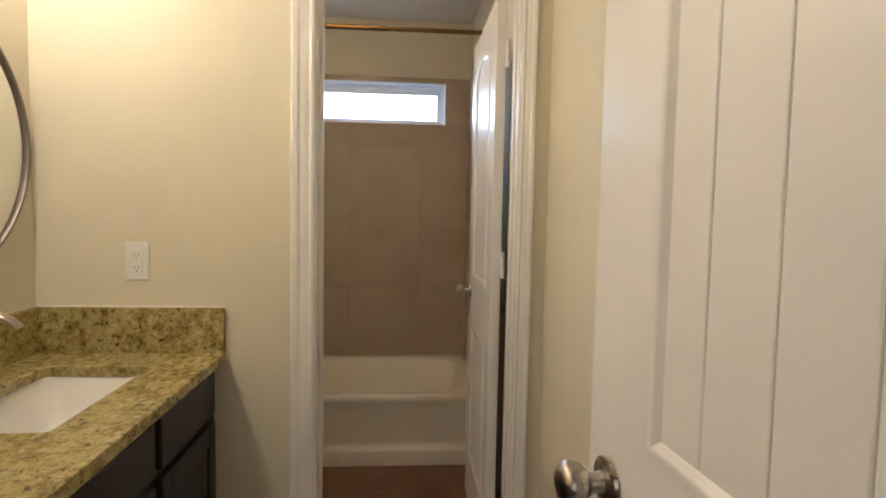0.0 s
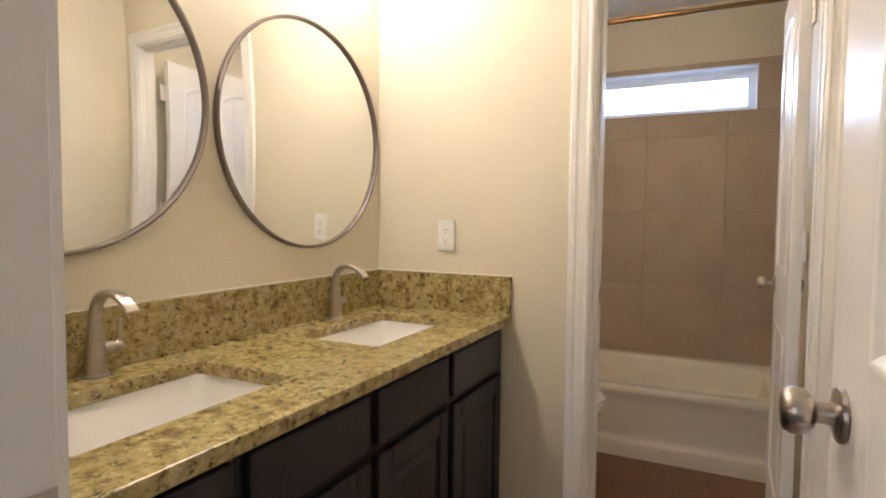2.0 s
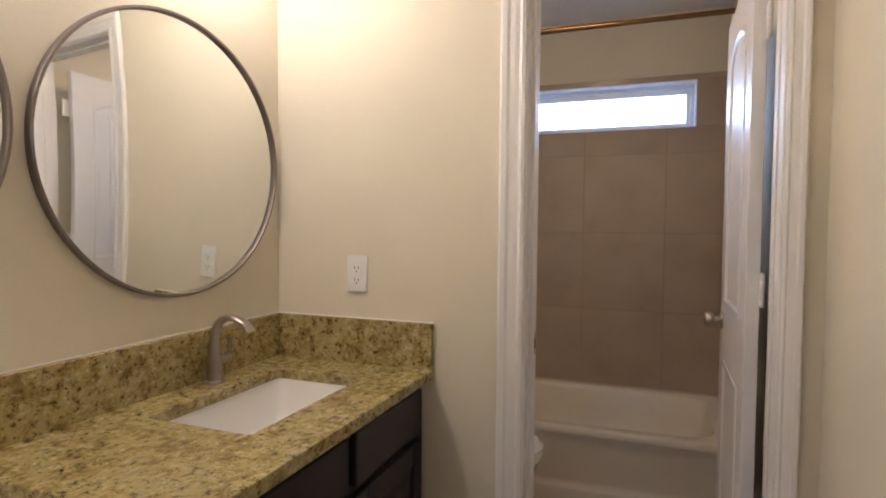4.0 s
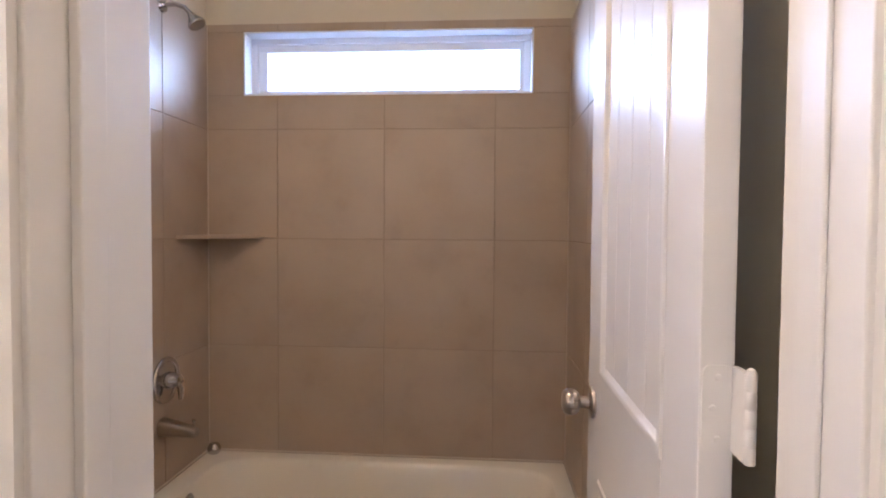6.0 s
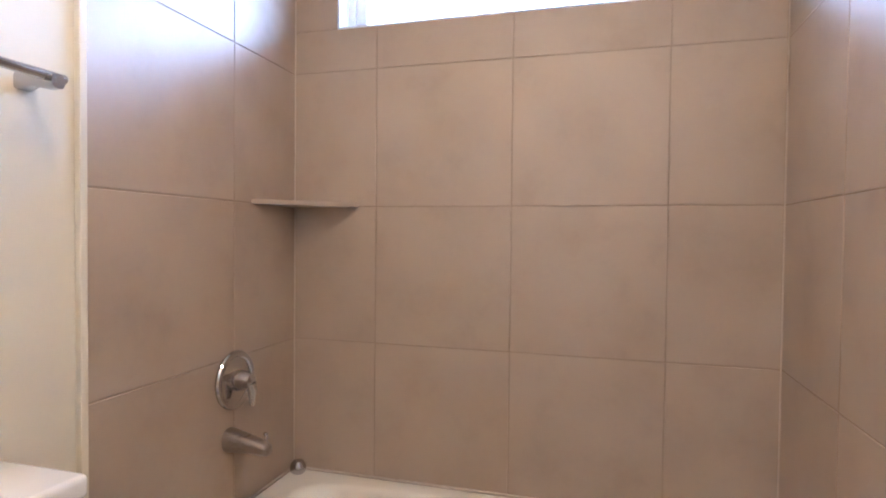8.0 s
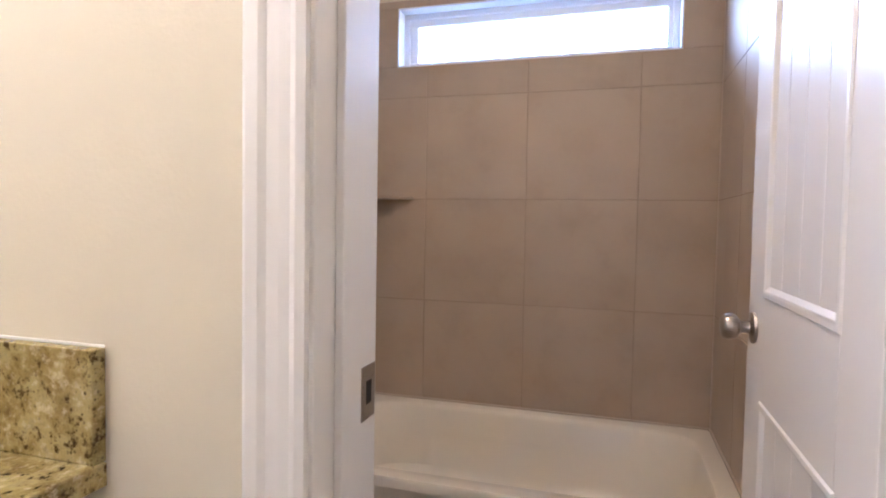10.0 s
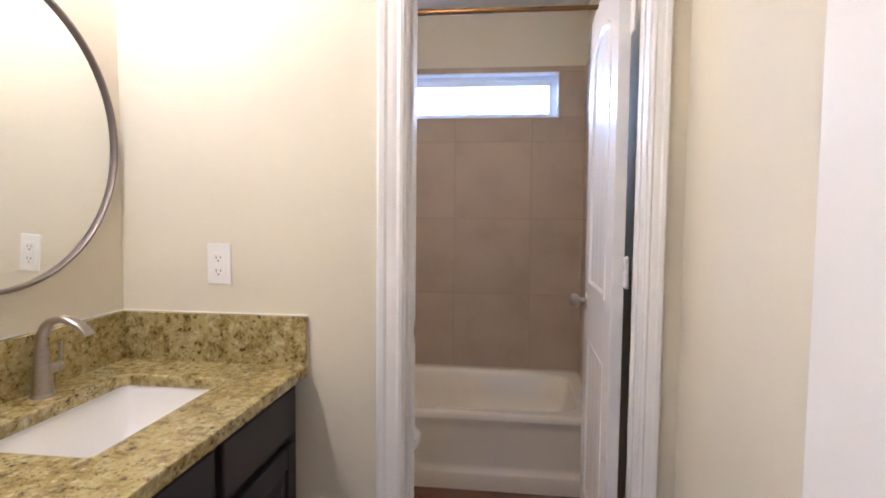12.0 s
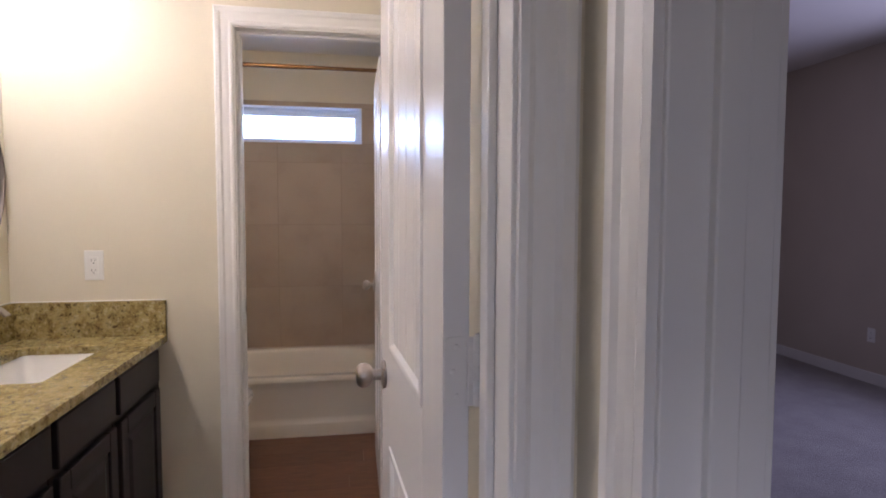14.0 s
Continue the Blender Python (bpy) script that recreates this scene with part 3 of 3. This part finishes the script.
def faucet(x, y):
    t = thing("faucet", (x, y, CT), "brushed nickel single-lever faucet with a flat arched spout", "faucet", "vanity faucets")
    z = CT
    part("base_ring", lathe([(0.0, 0.0), (0.0265, 0.0), (0.0265, 0.005), (0.0245, 0.008), (0.0, 0.008)], Matrix.Translation((x, y, z))), NICKEL, t, smooth=True)
    part("body", lathe([(0.0, 0.006), (0.0225, 0.006), (0.0215, 0.03), (0.0185, 0.07), (0.0150, 0.105), (0.0125, 0.125), (0.0, 0.127)], Matrix.Translation((x, y, z))), NICKEL, t, smooth=True)
    rings = []
    n = 18
    for i in range(n + 1):
        s = i / n
        a = math.pi * (1 - s * 0.86)
        px, pz = x + 0.052 + 0.052 * math.cos(a), z + 0.122 + 0.058 * math.sin(a)
        if s > 0.5:
            px += 0.022 * (s - 0.5) * 2
        half_w, half_t = 0.0115 + 0.0045 * s, 0.0125 - 0.0075 * s
        nx, nz = math.cos(a), math.sin(a)
        ring = []
        for k in range(16):
            b_ = 2 * math.pi * k / 16
            cc, ss = math.cos(b_), math.sin(b_)
            e = 1 - 0.5 * s
            u = half_t * math.copysign(abs(cc) ** e, cc)
            v = half_w * math.copysign(abs(ss) ** e, ss)
            ring.append(Vector((px + nx * u, y + v, pz + nz * u)))
        rings.append(ring)
    part("spout", loft(rings), NICKEL, t, smooth=True)
    hub = part("handle_hub", lathe([(0.0, 0.0), (0.0125, 0.0), (0.0125, 0.022), (0.0118, 0.023), (0.0125, 0.024), (0.0118, 0.042), (0.009, 0.046), (0.0, 0.0465)], Matrix.Translation((x, y + 0.012, z + 0.058)) @ Matrix.Rotation(radians(-90), 4, "X"), 20), NICKEL, t, smooth=True)
    part("lever", tube([(x, y + 0.050, z + 0.058), (x, y + 0.053, z + 0.075), (x, y + 0.056, z + 0.115)], [0.0045, 0.004, 0.0045], 10), NICKEL, hub, "thin upright lever", True)
    return t


faucet_a = faucet(0.138, -0.592)
copy_thing(faucet_a, Matrix.Translation((0.122, -1.396, CT)))


BULGE = 0.009                   # the thin glass bows out slightly


def mirror(cy, cz, ry, rz):
    t = thing("wall_mirror", (XW, cy, cz), "large round mirror in a thin dark metal frame", "mirror", "vanity mirrors")
    seg = 96
    rings = []
    for dr, x in ((-0.004, XW + 0.001), (0.0, XW + 0.001), (0.0, XW + 0.016), (-0.0015, XW + 0.018), (-0.0075, XW + 0.018), (-0.009, XW + 0.016), (-0.009, XW + 0.004)):
        rings.append([Vector((x, cy + (ry + dr) * math.cos(2 * math.pi * i / seg), cz + (rz + dr) * math.sin(2 * math.pi * i / seg))) for i in range(seg)])
    part("frame", loft(rings, False, False), FRAMEM, t, "thin dark pewter metal frame", True)
    g = []
    for x, q in [(XW + 0.003, 1.0)] + [(XW + 0.008 + BULGE * (1 - q * q), q) for q in [1 - k / 24 for k in range(24)]]:
        g.append([Vector((x, cy + (ry - 0.006) * q * math.cos(2 * math.pi * i / seg), cz + (rz - 0.006) * q * math.sin(2 * math.pi * i / seg))) for i in range(seg)])
    part("glass", loft(g), MIRROR, t, "clear mirror glass", True)
    return t


mirror_a = mirror(-0.652, 1.492, 0.391, 0.366)
copy_thing(mirror_a, Matrix.Translation((XW + 0.0085, -1.474, 1.506)) @ Matrix.Rotation(radians(-1.3), 4, "Z"))


def vanity_light(cy):
    t = thing("vanity_light", (XW, cy, 2.20), "three-shade brushed nickel vanity light, switched on", "wall lamp", "vanity lamps")
    part("backplate", box(XW, XW + 0.022, cy - 0.26, cy + 0.26, 2.16, 2.25, 0.006), NICKEL, t)
    for dy in (-0.15, 0.0, 0.15):
        arm = part("arm", tube([(XW + 0.02, cy + dy, 2.205), (XW + 0.07, cy + dy, 2.21), (XW + 0.125, cy + dy, 2.225)], 0.008), NICKEL, t, smooth=True)
        part("shade", lathe([(0.0, 0.0), (0.03, 0.002), (0.05, 0.03), (0.052, 0.07), (0.04, 0.11), (0.02, 0.12), (0.0, 0.121)], Matrix.Translation((XW + 0.125, cy + dy, 2.105)), 20), SHADE, arm, "lit opal glass shade", True)
    return t


light_a = vanity_light(-0.652)
copy_thing(light_a, Matrix.Translation((XW, -1.474, 2.20)))


def outlet(name, place, turn):
    """A duplex outlet with its plate, built facing -y and turned."""
    t = new(name)
    t.empty_display_size = 0.05
    tagged(t, "white plastic duplex outlet with cover plate", "outlet")
    part("cover_plate", box(-0.035, 0.035, -0.006, 0.0, -0.058, 0.058, 0.003), PLASTIC, t)
    part("insert", box(-0.0165, 0.0165, -0.0085, -0.0055, -0.034, 0.034, 0.0012), PLASTIC, t)
    for dz in (-0.019, 0.019):
        for dx, hh in ((-0.0065, 0.0042), (0.0065, 0.0034)):
            part("slot", box(dx - 0.0011, dx + 0.0011, -0.0088, -0.0084, dz + 0.001 - hh, dz + 0.001 + hh), SLOT, t)
        part("ground_hole", lathe([(0.0, 0.0), (0.0024, 0.0), (0.0024, 0.0006), (0.0, 0.0006)], Matrix.Translation((0, -0.0084, dz - 0.0095)) @ YM90, 10), SLOT, t)
    for dx in (-0.005, 0.005):
        part("test_button", box(dx - 0.0035, dx + 0.0035, -0.0092, -0.0083, -0.003, 0.003, 0.0006), PLASTIC, t)
    for dz in (-0.048, 0.048):
        part("plate_screw", lathe([(0.0, 0.0), (0.003, 0.0), (0.0025, 0.001), (0.0, 0.0012)], Matrix.Translation((0, -0.0058, dz)) @ YM90, 10), PLASTIC, t)
    t.matrix_basis = Matrix.Translation(place) @ Matrix.Rotation(radians(turn), 4, "Z")
    return t


outlet("outlet", (0.377, YN, 1.165), 0)
outlet("outlet", (BX, 1.30, 0.40), -90)

# ---- bathtub ----
TX0, TX1, TY0, TY1, TZ = 0.090, 1.610, 0.885, 1.698, 0.372
tub = thing("bathtub", ((TX0 + TX1) / 2, (TY0 + TY1) / 2, 0), "white enamelled alcove bathtub with a plain apron", "bathtub")
cx, cy, ha, hb = (TX0 + TX1) / 2, (TY0 + TY1) / 2, (TX1 - TX0) / 2, (TY1 - TY0) / 2
icx, icy = cx + 0.01, cy + 0.005
rings = [rounded(cx, cy, ha, hb, 0.34, 200), rounded(cx, cy, ha, hb, TZ - 0.008, 200), rounded(cx, cy, ha - 0.006, hb - 0.006, TZ, 120),
         rounded(icx, icy, ha - 0.070, hb - 0.062, TZ, 7), rounded(icx, icy, ha - 0.080, hb - 0.070, TZ - 0.005, 6.5), rounded(icx, icy, ha - 0.086, hb - 0.077, TZ - 0.02, 6),
         rounded(icx, icy, ha - 0.105, hb - 0.095, 0.25, 5), rounded(icx - 0.02, icy, ha - 0.15, hb - 0.12, 0.12, 4.5), rounded(icx - 0.02, icy, ha - 0.22, hb - 0.17, 0.075, 4), rounded(icx - 0.02, icy, ha - 0.4, hb - 0.28, 0.068, 3)]
part("basin", loft(rings, False, True), ENAMEL, tub, smooth=True)
prof = [(TY0 + 0.012, 0.352), (TY0 + 0.0005, 0.351), (TY0 + 0.001, 0.335), (TY0 + 0.006, 0.318), (TY0 + 0.009, 0.29), (TY0 + 0.009, 0.12), (TY0 + 0.007, 0.10), (TY0 - 0.004, 0.086), (TY0 - 0.008, 0.076), (TY0 - 0.010, 0.002), (TY0 + 0.05, 0.002), (TY0 + 0.05, 0.352)]
part("apron", loft([[Vector((x, y, z)) for y, z in prof] for x in (TX0, TX1)]), ENAMEL, tub, smooth=True)
part("overflow_plate", lathe([(0.0, 0.0), (0.034, 0.0), (0.034, 0.005), (0.030, 0.009), (0.0, 0.010)], Matrix.Translation((0.186, 1.335, 0.318)) @ Matrix.Rotation(radians(8), 4, "Y") @ X90), NICKEL, tub, "brushed nickel overflow cover", True)
stop_ball = part("drain_stopper", lathe([(0.0, 0.0), (0.020, 0.0), (0.026, 0.006), (0.028, 0.018), (0.026, 0.03), (0.018, 0.042), (0.0, 0.047)], Matrix.Translation((0.128, 1.662, TZ))), CHROME, smooth=True)
tagged(stop_ball, "small round chrome drain stopper resting on the tub rim", "stopper")
part("drain", lathe([(0.0, 0.0), (0.034, 0.0), (0.034, 0.003), (0.0, 0.004)], Matrix.Translation((0.32, 1.29, 0.072))), CHROME, tub, "chrome drain")

valve = thing("shower_valve", (0.090, 1.36, 0.765), "chrome shower valve with an oval plate and lever", "shower valve")
m = Matrix.Translation((0.090, 1.36, 0.765)) @ X90
part("escutcheon", lathe([(0.0, 0.0), (0.086, 0.0), (0.087, 0.006), (0.084, 0.011), (0.078, 0.013), (0.071, 0.011), (0.067, 0.007), (0.050, 0.009), (0.030, 0.013), (0.0, 0.014)], m, 48), CHROME, valve, smooth=True)
hub = part("handle_hub", lathe([(0.0, 0.012), (0.032, 0.012), (0.029, 0.03), (0.024, 0.045), (0.021, 0.06), (0.012, 0.067), (0.0, 0.068)], m, 26), CHROME, valve, smooth=True)
part("lever", tube([(0.148, 1.36, 0.760), (0.150, 1.364, 0.738), (0.146, 1.370, 0.708), (0.143, 1.372, 0.692)], [0.016, 0.014, 0.011, 0.008], 12), CHROME, hub, smooth=True)
spout = thing("tub_spout", (0.090, 1.335, 0.597), "brushed chrome tub spout with a diverter pull", "tub spout")
rings = []
for x, zc, hh, hw in ((0.090, 0.597, 0.033, 0.030), (0.096, 0.597, 0.034, 0.031), (0.130, 0.594, 0.029, 0.028), (0.175, 0.589, 0.023, 0.025), (0.205, 0.584, 0.020, 0.023), (0.221, 0.580, 0.016, 0.020), (0.227, 0.576, 0.009, 0.013)):
    rings.append([Vector((x, 1.335 + p.x, zc + p.y)) for p in rounded(0, 0, hw, hh, 0, 2.6, 24)])
part("body", loft(rings), NICKEL, spout, smooth=True)
part("diverter_pull", lathe([(0.0, 0.0), (0.004, 0.0), (0.004, 0.014), (0.007, 0.018), (0.006, 0.023), (0.0, 0.024)], Matrix.Translation((0.213, 1.335, 0.606)), 14), CHROME, spout, smooth=True)
head = thing("shower", (0.090, 1.36, 2.135), "chrome shower head on a bent wall arm", "shower")
part("flange", lathe([(0.0, 0.0), (0.028, 0.0), (0.024, 0.008), (0.0, 0.010)], Matrix.Translation((0.090, 1.36, 2.140)) @ X90), CHROME, head, smooth=True)
part("arm", tube([(0.090, 1.36, 2.140), (0.14, 1.36, 2.143), (0.175, 1.36, 2.130), (0.205, 1.36, 2.100)], 0.0085), CHROME, head, smooth=True)
part("spray_head", lathe([(0.0, 0.0), (0.012, 0.0), (0.016, 0.012), (0.030, 0.034), (0.033, 0.042), (0.030, 0.048), (0.0, 0.047)], Matrix.Translation((0.199, 1.36, 2.105)) @ Matrix.Rotation(radians(148), 4, "Y")), CHROME, head, smooth=True)

shelf = bmesh.new()
tri = [(0.0885, 1.4435), (0.0885, 1.6995), (0.335, 1.6995)]
loft([[Vector((x, y, 1.288)) for x, y in tri], [Vector((x, y, 1.303)) for x, y in tri]], bm=shelf)
bmesh.ops.bevel(shelf, geom=shelf.edges[:], offset=0.002, segments=2, affect="EDGES")
tagged(part("corner_shelf", shelf, TILE), "beige tile triangular corner shelf set in the tub wall", "shelf")

rod = thing("shower_curtain_rod", (0.088, 0.90, 2.24), "dull brass telescoping shower curtain rod", "curtain rod")
part("outer_tube", tube([(0.093, 0.90, 2.240), (1.10, 0.90, 2.240)], 0.0135), BRONZE, rod, smooth=True)
part("inner_tube", tube([(1.095, 0.90, 2.240), (1.608, 0.90, 2.240)], 0.0115), BRONZE, rod, smooth=True)
for x, mm in ((0.0885, X90), (1.6115, XM90)):
    part("end_flange", lathe([(0.0, 0.0), (0.028, 0.0), (0.028, 0.008), (0.018, 0.016), (0.0, 0.017)], Matrix.Translation((x, 0.90, 2.24)) @ mm), BRONZE, rod, smooth=True)

bar = thing("towel_bar", (XW, 0.45, 1.478), "chrome towel bar on the wall above the toilet tank", "towel bar")
part("bar", tube([(0.150, 0.135, 1.480), (0.150, 0.768, 1.480)], 0.0095), CHROME, bar, smooth=True)
for y in (0.160, 0.745):
    part("bracket", loft([rounded(0, 0, 0.016, 0.019, 0.0, 5, 24), rounded(0, 0, 0.015, 0.018, 0.006, 5, 24), rounded(0.0, 0, 0.010, 0.011, 0.03, 4, 24), rounded(0.004, 0, 0.014, 0.014, 0.066, 3, 24), rounded(0.004, 0, 0.013, 0.013, 0.085, 3, 24)]), CHROME, bar, smooth=True).matrix_basis = Matrix.Translation((XW, y, 1.475)) @ X90

dome = thing("ceiling_light", (0.85, 0.32, TOP), "flush ceiling light with a lit opal glass dome", "ceiling lamp")
part("canopy", lathe([(0.0, -0.03), (0.15, -0.03), (0.155, -0.02), (0.15, 0.0), (0.0, 0.0)], Matrix.Translation((0.85, 0.32, TOP)), 36), NICKEL, dome, smooth=True)
part("glass_dome", lathe([(0.0, -0.10), (0.05, -0.097), (0.10, -0.08), (0.13, -0.055), (0.14, -0.031), (0.0, -0.0305)], Matrix.Translation((0.85, 0.32, TOP)), 36), DOME, dome, "lit opal glass dome", True)

# ---- toilet ----
wc = thing("toilet", (0.42, 0.465, 0), "white porcelain two-piece toilet with a closed lid", "toilet")
tank = box(XW + 0.012, 0.275, 0.245, 0.685, 0.40, 0.738, 0.014, 3)
for v in tank.verts:
    k = (0.738 - v.co.z) / 0.338
    v.co.y += (0.465 - v.co.y) * 0.10 * k
    v.co.x -= 0.02 * k * (v.co.x > 0.2)
part("tank", tank, PORC, wc, smooth=True)
part("tank_lid", box(XW + 0.006, 0.287, 0.235, 0.697, 0.7385, 0.782, 0.012, 3), PORC, wc, smooth=True)
mark = part("maker_mark", box(0.2745, 0.2775, 0.472, 0.496, 0.694, 0.718, 0.001), PLASTIC, wc, "small pale square mark with a dark spot")
part("dark_spot", box(0.2772, 0.2785, 0.480, 0.489, 0.700, 0.712, 0.0005), SLOT, mark)
part("flush_lever", tube([(0.277, 0.29, 0.68), (0.295, 0.29, 0.68), (0.297, 0.33, 0.675), (0.297, 0.36, 0.672)], [0.008, 0.008, 0.006, 0.007], 10), CHROME, wc, "chrome flush lever", True)
bowl = [rounded(0.42, 0.465, 0.20, 0.095, 0.0, 3), rounded(0.42, 0.465, 0.19, 0.085, 0.10, 3), rounded(0.45, 0.465, 0.20, 0.10, 0.20, 2.6), rounded(0.545, 0.465, 0.265, 0.16, 0.31, 2.3), rounded(0.565, 0.465, 0.275, 0.185, 0.375, 2.2), rounded(0.565, 0.465, 0.27, 0.18, 0.39, 2.2)]
part("bowl", loft(bowl), PORC, wc, smooth=True)
part("tank_shelf", box(XW + 0.02, 0.34, 0.35, 0.58, 0.30, 0.399, 0.02, 3), PORC, wc, smooth=True)
part("seat", loft([rounded(0.57, 0.465, 0.27, 0.183, 0.391, 2.3), rounded(0.57, 0.465, 0.278, 0.19, 0.397, 2.3), rounded(0.57, 0.465, 0.275, 0.187, 0.409, 2.3)]), PORC, wc, smooth=True)
part("seat_lid", loft([rounded(0.57, 0.465, 0.27, 0.182, 0.410, 2.3), rounded(0.57, 0.465, 0.273, 0.185, 0.418, 2.3), rounded(0.57, 0.465, 0.255, 0.165, 0.432, 2.4)]), PORC, wc, smooth=True)

# ---- tiles of the tub walls ----
G = 0.0016
rows = [0.374, 0.831, 1.290, 1.750, 2.190]
surround = {}
for key, bx in (("back", [(0.0795, XT - 0.002, YB - 0.006, YB - 0.0005, 0.36, WZ0 - 0.002), (0.0795, XT - 0.002, YB - 0.006, YB - 0.0005, WZ1 + 0.002, 2.189),
                          (0.0795, WX0 - 0.002, YB - 0.006, YB - 0.0005, WZ0 - 0.002, WZ1 + 0.002), (WX1 + 0.002, XT - 0.002, YB - 0.006, YB - 0.0005, WZ0 - 0.002, WZ1 + 0.002)]),
                ("west", [(XW + 0.0005, 0.086, 0.870, YB - 0.007, 0.002, 2.189)]), ("east", [(1.614, XT - 0.0005, 0.870, YB - 0.007, 0.002, 2.189)])):
    bm = bmesh.new()
    for q in bx:
        box(*q, bm=bm)
    surround[key] = tagged(part("tile_surround_" + key, bm, GROUT), "large beige tiles with brown grout on the tub wall", "tile wall", kind="structure")

for key, x0, x1 in (("west", XW + 0.0005, 0.0945), ("east", 1.6055, XT - 0.0005)):
    tagged(part("trim_tile_" + key, box(x0, x1, 0.850, 0.8675, 0.0, 2.19, 0.002), WALL), "cream painted return along the edge of the tub tiles", "trim", kind="structure")


def tile(parent, x0, x1, y0, y1, z0, z1):
    part("tile", box(x0, x1, y0, y1, z0, z1, 0.0014, 1), TILE, parent)


for key, bx in (("back", (0.0885, 1.6115, 1.6935, 1.7012, 0.3725, 0.3785)), ("west", (0.0875, 0.0945, 0.886, 1.6935, 0.3725, 0.3785)), ("east", (1.6055, 1.6125, 0.886, 1.6935, 0.3725, 0.3785)),
                ("back", (0.0872, 0.0915, 1.6970, 1.7012, 0.379, 2.188)), ("back", (1.6085, 1.6128, 1.6970, 1.7012, 0.379, 2.188))):
    part("caulk", box(*bx, 0.0015, 1), CAULK, surround[key], "pale beige caulk bead")
cols = [0.0895, 0.394, 0.850, 1.309, 1.6105]
for z0, z1 in zip(rows[:3], rows[1:4]):
    for x0, x1 in zip(cols, cols[1:]):
        tile(surround["back"], x0 + G, x1 - G, YB - 0.008, YB - 0.003, z0 + G, z1 - G)
for x0, x1 in zip(cols, cols[1:]):
    tile(surround["back"], x0 + G, x1 - G, YB - 0.008, YB - 0.003, 1.750 + G, WZ0 - 0.0015)
    tile(surround["back"], x0 + G, x1 - G, YB - 0.008, YB - 0.003, WZ1 + 0.0015, 2.190)
tile(surround["back"], cols[0] + G, WX0 - 0.0015, YB - 0.008, YB - 0.003, WZ0 + G, WZ1 - G)
tile(surround["back"], WX1 + 0.0015, cols[4] - G, YB - 0.008, YB - 0.003, WZ0 + G, WZ1 - G)
for z0, z1 in zip([0.003] + rows, rows):
    for key, ycols in (("west", [0.868, 1.363, 1.6995]), ("east", [0.868, 1.300, 1.6995])):
        for y0, y1 in zip(ycols, ycols[1:]):
            if z1 < 0.4 and y1 > 0.9:
                y1 = 0.884
                if y0 > 0.9:
                    continue
            xx = (0.083, 0.088) if key == "west" else (1.612, 1.617)
            tile(surround[key], *xx, y0 + G, y1 - G, z0 + G, z1 - G)

# ---- floor planks ----
k = 0
y = -2.098
while y < 0.90:
    x = -0.30 - (k * 0.41) % 0.9
    while x < 1.63:
        x0, x1 = max(x, 0.0), min(x + 1.2, 1.70)
        if x1 - x0 > 0.05:
            part("plank", box(x0 + 0.0006, x1 - 0.0006, y + 0.0004, min(y + 0.152, 0.93) - 0.0004, -0.008, 0.0, 0.0007, 1), WOOD, floor)
        x += 1.2
    y += 0.152
    k += 1
